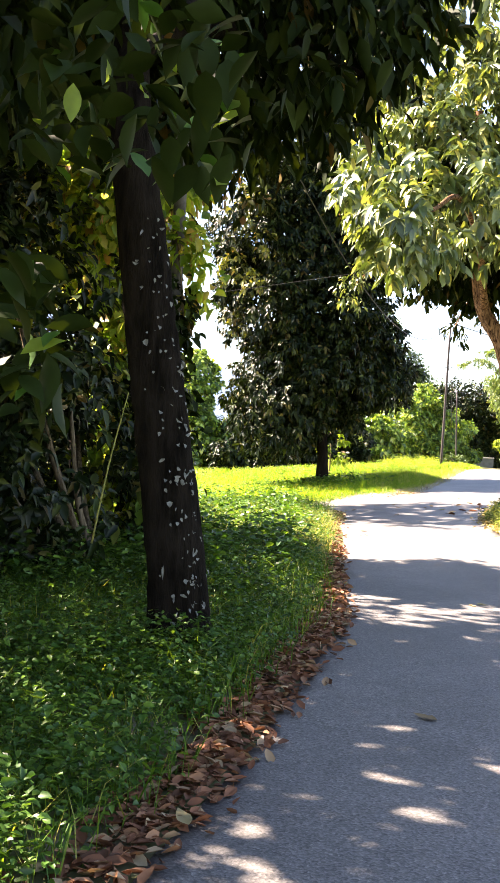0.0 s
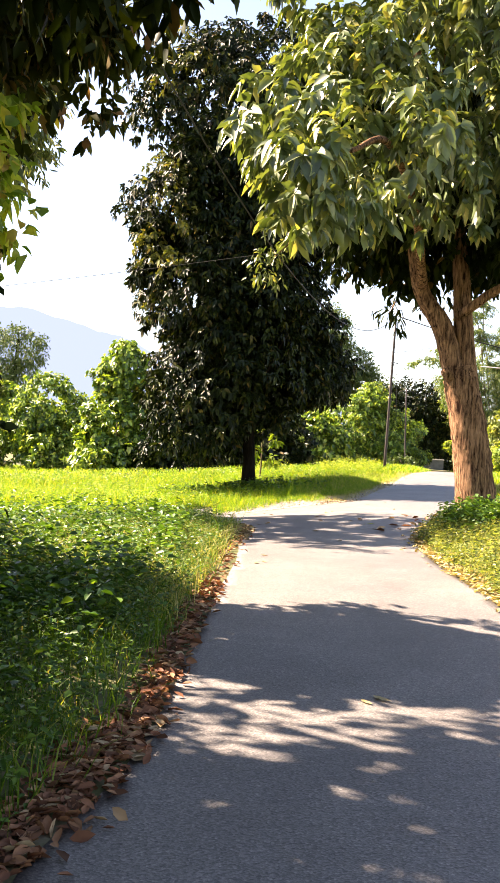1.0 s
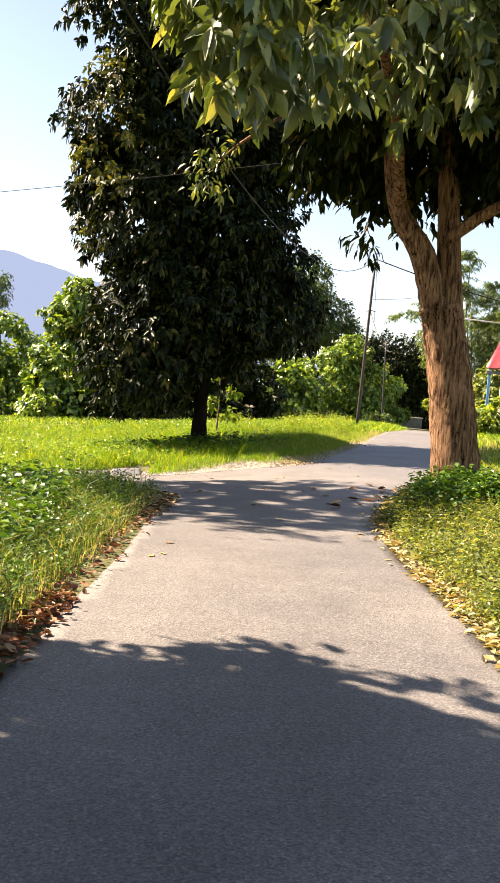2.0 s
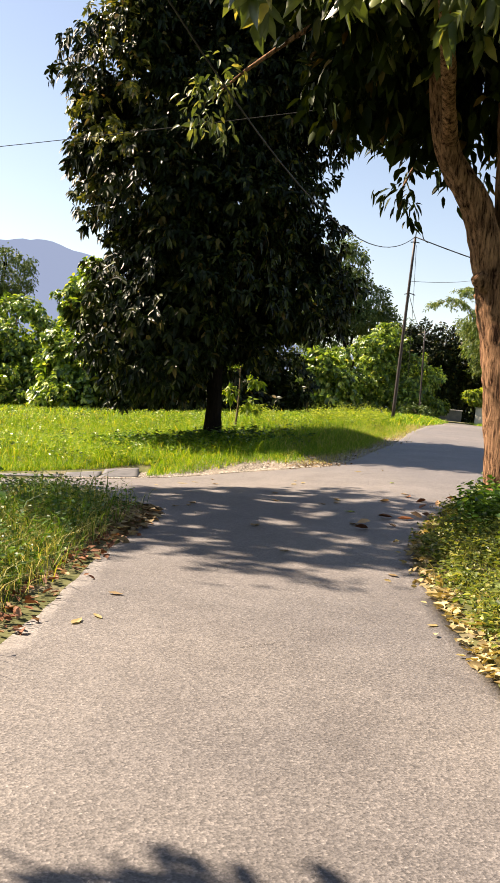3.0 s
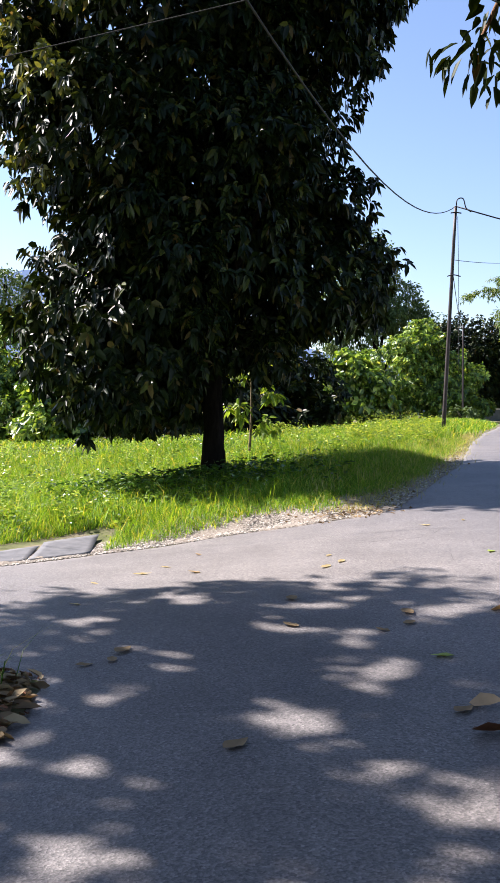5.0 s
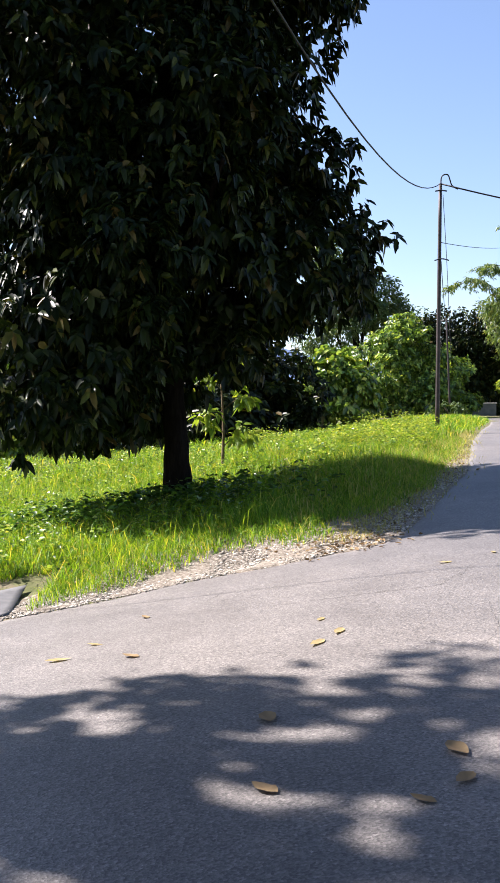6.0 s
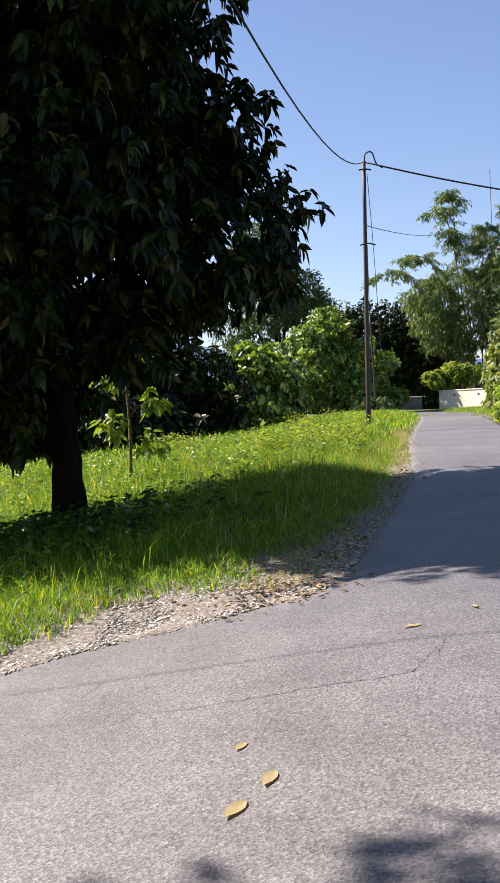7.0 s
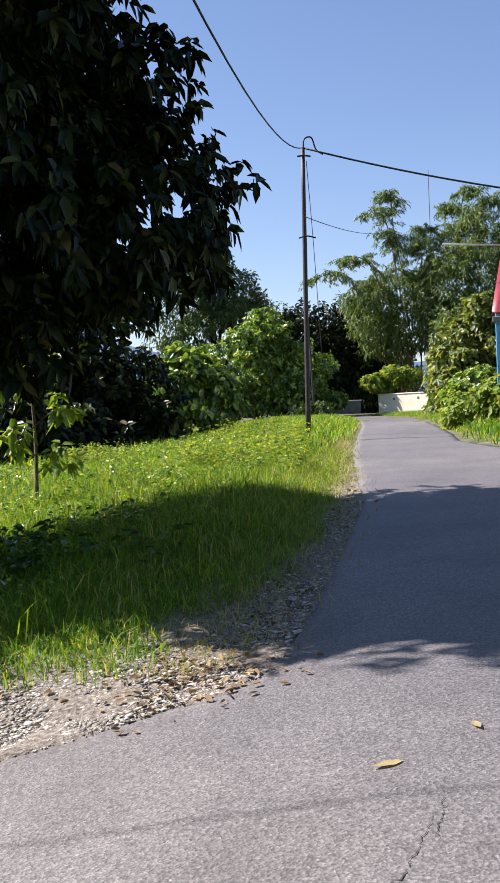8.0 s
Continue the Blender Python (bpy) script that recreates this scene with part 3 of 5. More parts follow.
BIG = ((1.8, 33.4, 4.5, 2.55, 2.8, 2.2), (1.72, 33.3, 6.4, 3.1, 3.0, 2.6), (1.85, 33.3, 9.2, 3.75, 3.2, 2.6), (2.1, 33.3, 12.2, 4.0, 3.2, 2.8), (4.15, 34.3, 4.45, 1.65, 1.8, 1.2), (.9, 32.2, 3.2, 1.8, 1.6, 1.6), (.8, 34.0, 2.9, 1.8, 1.6, 1.4), (3.9, 33.4, 9.4, 1.8, 1.8, 1.5), (-.8, 33.2, 7.8, .75, 1.4, 1.1))
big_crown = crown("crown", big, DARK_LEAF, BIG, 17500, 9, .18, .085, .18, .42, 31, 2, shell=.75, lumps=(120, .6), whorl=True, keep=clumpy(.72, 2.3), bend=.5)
# Painted sunlight: paler sprays set on the crown's sunward side.
crown("sunlit_sprays", big_crown, SUNLIT_LEAF, ((-.85, 31.7, 7.7, .6, .6, .5), (-.2, 30.9, 7.0, .4, .4, .5), (-.2, 31.0, 9.2, .7, .6, .7), (-.2, 31.2, 12.8, .9, .7, .9), (-.8, 31.6, 9.8, .5, .6, .5), (.2, 30.7, 8.3, .4, .4, .4), (-.6, 32.0, 5.9, .4, .5, .4)), 240, 8, .15, .075, .16, .35, 231, 2, shell=.8, whorl=True, label="leaf sprays coloured yellow-green as if sunlit")
settle(big)

# the tan-barked tree beside the lane
tan = thing("tree", (6.3, 22, .5), "broad-leaved tree with a stout fissured tan trunk beside the lane", "tree")
tan_trunk = limb("trunk", ((6.42, 22, .2), (6.34, 22, 1.0), (6.14, 22, 2.3), (5.92, 22, 3.3), (5.84, 22, 3.65)), .40, .29, TAN_BARK, tan, "fissured tan bark", seed=2, flare=.20, sides=22, rough=.06, steps=12)
limb("limb", ((6.0, 22, 2.85), (5.78, 21.98, 3.5), (5.45, 21.9, 4.4), (4.95, 21.8, 5.2), (4.6, 21.2, 7.0), (4.4, 20.4, 9)), .27, .08, TAN_BARK, tan, seed=3, rough=.06)
limb("limb", ((6.08, 22.02, 2.85), (5.97, 22.02, 3.6), (5.87, 22, 4.6), (5.75, 22.1, 6), (5.3, 22.2, 9.2), (5.6, 22.2, 10.6)), .26, .08, TAN_BARK, tan, seed=4, rough=.06)
limb("limb", ((5.75, 21.9, 4.6), (6.4, 21.2, 5.1), (7.1, 20.2, 5.3), (7.8, 19, 5.5)), .10, .04, TAN_BARK, tan, seed=5)
limb("limb", ((5.0, 21.7, 5.1), (4.3, 19.4, 6.0), (3.4, 17.0, 6.2), (2.7, 15.6, 5.6)), .09, .03, TAN_BARK, tan, seed=6)
limb("knot", ((5.75, 21.9, 3.45), (5.6, 21.85, 3.5), (5.52, 21.82, 3.56)), .14, .09, TAN_BARK, tan_trunk, seed=66, steps=3, rough=.15)
TAN = ((4.8, 21.0, 8.5, 3.1, 3.0, 2.5), (3.5, 18.6, 7.0, 2.2, 2.1, 1.8), (2.55, 16.6, 5.95, 1.5, 1.5, 1.25), (2.2, 15.6, 5.2, .8, .9, .8), (6.6, 19.0, 6.7, 2.1, 1.8, 1.4), (7.0, 17.6, 6.0, 1.5, 1.5, 1.2), (6.8, 23.2, 8.9, 2.3, 1.9, 2.2), (4.6, 19.6, 10.6, 3.6, 3.4, 2.2), (5.2, 20.2, 7.0, 1.3, 1.1, .8), (7.4, 16.6, 4.6, .6, .6, .7))
crown("crown", tan, BROAD_LEAF, TAN, 4800, 10, .23, .122, .28, .58, 32, fine=True, shell=.55, keep=clumpy(.0, 2.3), lumps=(50, .55), whorl=True, bend=.5)
# Darkened copy of the crown's leaves, painting the shade inside it.
crown("inner_leaves", tan, PAINTED_SHADE_LEAF, ((5.6, 22.6, 6.7, 1.6, 1.2, 1.0), (4.3, 21.6, 6.8, 1.2, 1.4, .9), (6.9, 22.6, 6.3, 1.2, 1.0, 1.0), (7.0, 20.6, 6.1, 1.0, 1.0, .7), (5.4, 22.4, 8.2, 2.0, 1.4, 1.2), (4.3, 22.7, 6.1, 1.0, .8, .6), (3.3, 23.0, 8.0, 1.6, 1.3, .9), (5.0, 22.9, 5.7, .5, .5, .5)), 2000, 9, .21, .11, .3, .5, 132, 2, label="inner leaves coloured dark for shade")
bough = limb("limb", ((5.8, 22.1, 5.6), (5.7, 23.2, 6.0), (5.2, 24.0, 5.7), (4.8, 24.0, 4.9)), .05, .012, TAN_BARK, tan, seed=67, sides=7)
crown("twig_leaves", bough, PAINTED_SHADE_LEAF, ((4.9, 24, 4.95, .30, .3, .40), (5.3, 24, 5.6, .5, .4, .5), (5.7, 24.1, 5.3, .35, .3, .5), (4.6, 24, 5.7, .25, .3, .3), (6.2, 24, 6.2, .7, .5, .6)), 90, 7, .17, .07, .22, .5, 68, True)
bough = limb("limb", ((4.7, 21.3, 6.6), (3.6, 22.0, 6.6), (2.6, 22.4, 6.0), (2.1, 22.4, 5.5)), .05, .012, TAN_BARK, tan, seed=69, sides=7)
crown("twig_leaves", bough, BROAD_LEAF, ((2.05, 22.4, 5.4, .32, .3, .36), (2.3, 22.4, 5.8, .28, .3, .3)), 30, 6, .12, .055, .2, .5, 70, True, label="yellowing leaves on a drooping twig")
settle(tan)

# the near shaded tree on the verge
near = thing("tree", (-.45, 6.65, .15), "dark ivy-speckled tree trunk standing in deep shade on the verge", "tree")
near_trunk = limb("trunk", ((-.41, 6.65, -.05), (-.47, 6.65, .8), (-.66, 6.65, 2.0), (-.80, 6.65, 2.9), (-1.0, 6.8, 4.2), (-1.3, 7.6, 7)), .205, .14, DARK_BARK, near, "bark coloured near-black for deep shade", seed=7, flare=.05, sides=16, rough=.08, steps=10)
# The last, leftmost blob is unseen foliage added to hold back skylight.
NEAR = ((-1.4, 8.6, 6.2, 3.0, 2.8, 1.8), (0.0, 8.9, 5.6, 1.6, 1.6, .9), (-3.4, 9.2, 6.7, 2.5, 2.4, 1.6), (-2.8, 6.6, 5.8, 2.6, 2.6, 1.6), (-1.8, 4.6, 4.2, 1.4, 1.5, .9), (-4.4, 3.0, 6.4, 3.2, 3.4, 2.2), (-5.9, 7.2, 5.2, 2.3, 3.4, 2.4), (-6.2, 1.2, 3.6, 1.8, 3.6, 2.8))
crown("crown", near, PAINTED_SHADE_LEAF, NEAR, 9500, 8, .20, .09, .26, .5, 33, fine=2, shell=.4, keep=sun_gaps(1.0, ((8.9, 9.75), (3.05, 3.5)), 9.7), sift=flecks(.38, 9.0))
r = np.random.default_rng(331)
n = 230
hz, ang = 3.0 * r.random(n) ** 1.5 + .1, r.normal(-.9, .55, n)
cx = -.43 - np.clip(hz - .5, 0, 9) * .155
base = np.stack([cx + .205 * np.cos(ang), 6.65 + .205 * np.sin(ang), hz], 1)
out = np.stack([np.cos(ang), np.sin(ang), np.zeros(n)], 1)
lv, lf = leaf_arrays(base, out * .4 + np.array((0, 0, -.8)) + r.normal(size=(n, 3)) * .35, out, r.gamma(1.6, .010, n) + .008, r.gamma(1.6, .009, n) + .007)
under(new("lichen", raw_mesh("lichen", lv, lf, LICHEN)), near_trunk, "pale grey lichen flakes on the bark")["kind"] = "stuff"
limb("limb", ((-1.0, 6.8, 4.1), (-.6, 6.4, 4.5), (-.5, 5.8, 4.2), (-.6, 4.6, 3.4)), .07, .02, DARK_BARK, near, seed=71, sides=8)
limb("limb", ((-1.05, 6.9, 4.4), (-.1, 8.2, 5.1), (1.0, 9.4, 5.2)), .08, .03, DARK_BARK, near, seed=72, sides=8)
settle(near)

vined = thing("tree", (-2.4, 13.3, .2), "small tree smothered in sunlit yellow-green vines", "tree")
limb("trunk", ((-2.4, 13.3, 0), (-2.4, 13.4, 2.0), (-2.4, 13.7, 4.0), (-2.3, 13.9, 6.2)), .14, .05, DARK_BARK, vined, seed=78)
limb("limb", ((-2.35, 13.5, 3.0), (-1.9, 13.2, 4.0), (-1.5, 13.0, 4.8)), .05, .02, DARK_BARK, vined, seed=79, sides=7)
crown("crown", vined, VINE_LEAF, ((-2.1, 13.3, 4.0, .7, .9, .8), (-1.5, 13.0, 4.9, .65, .7, .45), (-2.3, 13.4, 5.3, .9, .9, .6), (-2.4, 12.2, 4.6, .6, .5, .8)), 500, 9, .18, .10, .24, .4, 133, 2, shell=.5, sift=flecks(.62, 3.4), lumps=(10, .4), label="sunlit yellow-green vine leaves")
crown("crown", vined, OLD_LEAF, ((-2.3, 13.45, 5.6, 1.6, 1.4, 1.1), (-3.2, 13.25, 5.2, 1.3, 1.4, 1.2), (-1.5, 13.2, 6.3, 1.3, 1.2, .8), (-.7, 13.3, 6.1, .8, .8, .5)), 2200, 8, .19, .09, .24, .5, 134, 2, shell=.45, sift=flecks(.30, 5.0), lumps=(16, .45))
spray = limb("limb", ((-1.4, 13.3, 5.4), (-.6, 13.3, 6.0), (.1, 13.2, 6.1), (.5, 13.2, 5.8)), .03, .008, DARK_BARK, vined, seed=178, sides=6)
crown("twig_leaves", spray, OLD_LEAF, ((-.45, 13.3, 5.7, .55, .45, .5), (.15, 13.2, 5.9, .5, .4, .35), (-.3, 13.2, 5.0, .3, .3, .3)), 48, 6, .15, .07, .2, .5, 179, 2, whorl=True)
settle(vined)

over = thing("tree", (-6.0, 26.4, .3), "leafy roadside tree whose boughs overhang the verge", "tree")
limb("trunk", ((-6.0, 26.4, 0), (-6.0, 26.3, 3), (-5.7, 25.9, 6), (-5.4, 25.0, 9.6)), .24, .08, DARK_BARK, over, seed=8)
OVER = ((-5.45, 24.54, 8.9, 2.8, 2.9, 2.2), (-4.25, 23.24, 8.7, 1.4, 1.4, 1.3), (-4.25, 25.84, 8.9, 1.5, 1.6, 1.4))
crown("crown", over, BROAD_LEAF, OVER, 2600, 8, .20, .085, .26, .5, 34, 2, shell=.4, keep=sun_gaps(.62), sift=flecks(.40, 4.4))
settle(over)


def bush(place, blobs, mat, clumps, each, length, width, seed, label, fine=False, category="bush", stems=5, spread=.3, droop=.2):
    b = thing("bush", place, label, category)
    r = np.random.default_rng(seed)
    for k in range(stems):
        a = r.uniform(0, 6.28)
        q = blobs[k % len(blobs)]
        limb("stem", ((place[0] + .2 * math.cos(a), place[1] + .2 * math.sin(a), place[2] - .1), ((place[0] + q[0]) / 2, (place[1] + q[1]) / 2, (place[2] + q[2]) / 2 + .2), (q[0], q[1], q[2] + q[5] * .5)), .05, .02, TWIG, b, seed=seed + k, sides=6, steps=4)
    crown("crown", b, mat, blobs, int(clumps * 1.25), each, length, width, spread, droop, seed, fine or 2, .7, keep=clumpy(.35, 1.5), lumps=(14 * len(blobs), .28 * (blobs[0][3] + blobs[0][5]) / 2), whorl=True)
    return settle(b)


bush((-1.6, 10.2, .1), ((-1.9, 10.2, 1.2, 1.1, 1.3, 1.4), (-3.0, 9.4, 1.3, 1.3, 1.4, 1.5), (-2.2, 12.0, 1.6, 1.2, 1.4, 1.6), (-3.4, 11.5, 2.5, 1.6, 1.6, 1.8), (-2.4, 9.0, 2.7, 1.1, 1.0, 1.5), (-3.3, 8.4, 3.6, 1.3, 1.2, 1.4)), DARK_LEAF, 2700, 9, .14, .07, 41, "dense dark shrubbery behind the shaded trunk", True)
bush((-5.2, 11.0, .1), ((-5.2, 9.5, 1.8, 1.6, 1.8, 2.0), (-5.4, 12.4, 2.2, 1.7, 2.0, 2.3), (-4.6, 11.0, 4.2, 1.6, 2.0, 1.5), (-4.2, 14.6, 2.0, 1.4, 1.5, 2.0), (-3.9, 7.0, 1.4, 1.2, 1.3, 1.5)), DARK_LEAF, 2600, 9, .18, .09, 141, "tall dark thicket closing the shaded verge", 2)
for place, blobs, n, seed in (((-7.6, 60, .1), ((-7.4, 58.6, 1.2, 2.4, 1.4, 1.5), (-8.2, 60, 3.8, 2.3, 1.9, 2.2), (-6.7, 59.2, 2.5, 1.3, 1.4, 1.5), (-9.6, 59.4, 2.6, 1.5, 1.5, 1.6)), 1900, 42), ((-12.6, 62, .0), ((-12.8, 60.4, 1.2, 2.8, 1.5, 1.6), (-12.6, 62, 3.8, 2.6, 2.2, 2.3), (-14.6, 61.4, 3.0, 1.8, 1.6, 1.8)), 1600, 142), ((-18, 63, .0), ((-18, 63, 3.4, 3.2, 2.4, 2.8), (-18, 61.4, 1.2, 3.2, 1.6, 1.6)), 1300, 242)):
    bush(place, blobs, BUSH_LEAF, n, 9, .26, .13, seed, "large sunlit green bush at the field's edge")
bush((-3.2, 51, .4), ((-3.1, 51, 5.2, 1.3, 1.1, 1.8), (-3.3, 50.8, 2.9, 1.7, 1.3, 1.7), (-1.8, 50.6, 1.6, 1.5, 1.3, 1.3), (-.2, 51, 2.0, 1.5, 1.3, 1.5), (-4.6, 51.5, 1.6, 1.3, 1.1, 1.3), (-3.2, 50, 1.2, 1.6, 1.0, 1.1)), BUSH_LEAF, 2700, 9, .25, .15, 43, "vine-covered bright green shrub beside the big tree")
bush((14, 84, 1.4), ((13.0, 84, 4.6, 2.8, 2.4, 2.8), (16.6, 84.5, 4.2, 2.4, 2.2, 2.3), (14.4, 84, 7.0, 1.5, 1.5, 1.3), (11.0, 83, 3.4, 1.8, 1.8, 1.8), (17.8, 84, 2.8, 1.4, 1.4, 1.4), (15.4, 83, 3.0, 1.8, 1.4, 1.6)), BUSH_LEAF, 3600, 9, .28, .15, 44, "rounded bright green tree-like bush behind the poles")
bush((7.0, 58, 1.2), ((7.2, 58, 3.2, 1.4, 1.4, 1.4), (5.9, 57.6, 2.3, 1.0, 1.1, 1.0), (8.3, 58.5, 2.7, 1.0, 1.1, 1.2), (7.0, 57.4, 2.0, 1.3, 1.0, .9)), BUSH_LEAF, 1500, 9, .27, .17, 144, "broad-leaved bright green shrub in the sun")
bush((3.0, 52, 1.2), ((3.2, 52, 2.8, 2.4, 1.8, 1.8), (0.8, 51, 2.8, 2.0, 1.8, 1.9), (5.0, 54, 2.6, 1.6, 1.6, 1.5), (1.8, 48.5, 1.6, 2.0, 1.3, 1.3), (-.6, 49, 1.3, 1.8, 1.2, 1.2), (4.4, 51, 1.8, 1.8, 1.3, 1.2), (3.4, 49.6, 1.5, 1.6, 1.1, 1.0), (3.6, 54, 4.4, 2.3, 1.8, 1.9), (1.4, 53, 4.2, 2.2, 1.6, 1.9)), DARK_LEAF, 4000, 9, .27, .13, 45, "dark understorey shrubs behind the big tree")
bush((20.6, 66, 1.4), ((21.2, 67, 4.0, 2.0, 2.0, 2.3), (19.8, 65.6, 2.4, 1.1, 1.5, 1.0), (22.2, 66, 4.8, 2.0, 2.0, 2.4), (21.0, 64.6, 2.6, 1.4, 1.3, 1.4)), OLIVE_LEAF, 2600, 9, .27, .15, 46, "tall olive-green hedge of mixed shrubs beside the lane")
bush((14.2, 46.6, 1.4), ((14.2, 46.4, 2.0, .9, .9, .8), (15.0, 46.0, 2.5, .8, .9, .9), (13.6, 47.6, 1.9, .7, .8, .6)), YOUNG_LEAF, 620, 9, .19, .10, 47, "yellow-green garden shrub by the house")
bush((18.6, 61.5, 1.4), ((18.7, 61.2, 2.2, .9, 1.3, .8), (19.6, 62, 2.6, 1.0, 1.2, 1.1)), BUSH_LEAF, 700, 9, .23, .13, 147, "leafy dark green garden bush beside the lane")
bush((22.6, 83.2, 1.4), ((21.6, 82.8, 3.6, 1.2, .9, .5), (23.0, 82.4, 3.9, 1.2, .9, .5), (22.2, 82.6, 4.2, .8, .7, .4)), YOUNG_LEAF, 620, 9, .26, .12, 48, "yellow-green bush leaning over the cream wall")
bush((16.2, 77, 1.4), ((15.6, 76.4, 1.9, 1.3, 1.2, .7),), FAR_LEAF, 380, 9, .22, .08, 49, "low brownish shrub at the foot of the far pole")


def tree(place, top, r0, blobs, mat, clumps, each, length, width, spread, seed, label, droop=.3):
    t = thing("tree", place, label, "tree")
    limb("trunk", ((place[0], place[1], place[2] - .3), ((place[0] + top[0]) / 2, (place[1] + top[1]) / 2, (place[2] + top[2]) / 2), top), r0, r0 * .3, DARK_BARK, t, seed=seed)
    for k, q in enumerate(blobs):
        limb("limb", ((place[0], place[1], place[2] + (q[2] - place[2]) * .45), ((place[0] + q[0]) / 2, (place[1] + q[1]) / 2, q[2] - q[5] * .5), (q[0], q[1], q[2] + q[5] * .4)), r0 * .45, r0 * .15, DARK_BARK, t, seed=seed + k + 1, sides=7, steps=4)
    crown("crown", t, mat, blobs, clumps, each, length, width, spread, droop, seed, shell=.5, lumps=(18 * len(blobs), .3 * blobs[0][3]))
    return settle(t)


tree((13.5, 100, 1.4), (13, 100, 14), .35, ((12.1, 100, 14.4, 2.9, 2.8, 2.8), (14.6, 100, 11.4, 2.8, 2.8, 2.6), (10.8, 100, 9.4, 3.4, 3, 4.4), (17.2, 102, 9.2, 2.8, 2.6, 2.6)), FAR_LEAF, 2300, 9, .34, .16, .45, 35, "tall rounded dark green tree in the distance")
tree((-16.2, 90, 1.4), (-16, 90, 11), .3, ((-15.8, 90, 10.2, 2.4, 2.2, 2.0), (-18.6, 91, 9.4, 2.8, 2.4, 2.4), (-15.6, 90, 7.6, 2.2, 2, 1.8), (-20.5, 90, 7.5, 2.4, 2, 2.4)), FAR_LEAF, 1200, 8, .30, .13, .45, 36, "grey-green feathery tree in the distance")
tree((19.5, 97, 1.4), (19.5, 97, 10), .3, ((19.6, 95, 7.4, 2.6, 2.4, 2.6), (23, 95, 7, 3.4, 2.6, 3.2), (19.6, 94, 4.2, 2.6, 2.2, 2.4), (23.0, 94, 4.0, 3.4, 2.2, 2.6)), DARK_LEAF, 2600, 9, .36, .18, .5, 136, "dark shady tree closing off the lane's end")

bam = thing("bamboo_clump", (25, 90, 1.4), "tall arching bamboo thicket at the lane's end", "bamboo")
# each culm: foot x, tip x, tip height
CULMS = ((25.5, 24.9, 17.2), (26, 23.4, 15.8), (25, 20.0, 11.6), (25.6, 21.4, 12.4), (26.4, 24.6, 14.2), (27, 27.6, 14.6), (28, 26.2, 13.4), (28.5, 29.4, 16.2), (29.5, 31.0, 17.4), (30.5, 32.0, 16.4), (31, 29.4, 14.6), (32, 33.6, 16.8), (33.5, 36, 16.2), (34.5, 34, 15), (27, 22.8, 11.0), (29, 27, 11.5), (30, 31.5, 13), (35.5, 38, 15))
fronds = []
for k, (x0, x1, top) in enumerate(CULMS):
    r = np.random.default_rng(300 + k)
    y0 = 90 + r.uniform(-1.5, 1.5)
    pts = ((x0, y0, 1.0), (x0 + (x1 - x0) * .12, y0, top * .45), (x0 + (x1 - x0) * .5, y0 - .2, top * .88), (x0 + (x1 - x0) * .8, y0 - .4, top), (x1 + (x1 - x0) * .15, y0 - .6, top - .5))
    limb("culm", pts, .06, .015, TWIG, bam, seed=300 + k, sides=6, steps=5, rough=.02)
    line_k = smooth_line(pts, 14)
    at_k = line_k[(len(line_k) * r.uniform(.36, 1.0, 46)).astype(int)]
    ang = r.uniform(0, 6.28, 46)
    reach = r.uniform(.5, 1.5, 46)
    way_k = np.stack([np.cos(ang), np.sin(ang), r.uniform(-.1, .6, 46)], 1)
    s_ = r.uniform(.15, 1.0, (46, 34))
    base = at_k[:, None] + way_k[:, None] * (reach[:, None] * s_)[..., None] - np.array((0, 0, 1.0)) * (s_ ** 2 * .55)[..., None] + r.normal(0, .05, (46, 34, 3))
    leafway = way_k[:, None] * .6 + r.normal(0, .5, (46, 34, 3)) + np.array((0, 0, -.75))
    fronds.append((base.reshape(-1, 3), leafway.reshape(-1, 3)))
base, way = np.concatenate([q[0] for q in fronds]), np.concatenate([q[1] for q in fronds])
r = np.random.default_rng(399)
v, f = mid_leaf_arrays(base, way, unit(r.normal(size=base.shape) * .6 + np.array((0, -.3, .8))), .27 * r.uniform(.6, 1.25, len(base)), .06)
under(new("foliage", raw_mesh("foliage", v, f, BAMBOO_LEAF)), bam)
crown("foliage", bam, BAMBOO_LEAF, ((25.4, 91, 8.6, 3.6, 3.0, 3.2), (30.5, 89, 10.2, 4.6, 3.6, 5.4), (36, 87, 10.2, 4.8, 4.6, 5.6), (29.5, 85, 5, 3.6, 3, 3.6)), 9000, 9, .30, .08, .45, .35, 37, 2, shell=.6, keep=clumpy(.7, 1.1), lumps=(70, 1.0))
settle(bam)
r = np.random.default_rng(77)
far_blobs = [(x, 128 + 8 * math.sin(x * .7), 3.2 + 1.2 * math.sin(x * .41) + r.uniform(-.6, .8), 3.4, 2.6, 3.0 + r.uniform(-.5, 1.2)) for x in np.arange(-70, 80, 3.4)]
c, out = on_blobs(r, far_blobs, 42000, .6)
v, f = cheap_leaf_arrays(c, out + r.normal(size=c.shape) * .6, unit(out + r.normal(size=c.shape) * .5 + np.array((0, 0, .6))), .8 * r.uniform(.6, 1.2, len(c)), .45)
tagged(new("far_woods", raw_mesh("far_woods", v, f, FAR_LEAF)), "dim band of distant green woods behind the field", "woods", kind="stuff")

# ---- poles and cables ----
def utility_pole(base, top, r0, r1, mat, label):
    p = thing("utility_pole", base, label, "utility pole")
    line = np.array([Vector(base).lerp(Vector(top), s) for s in np.linspace(-.03, 1, 8)])
    v, f = tube(line, np.linspace(r0, r1, 8), 14)
    under(new("shaft", raw_mesh("shaft", v, f, mat, True)), p)
    return p


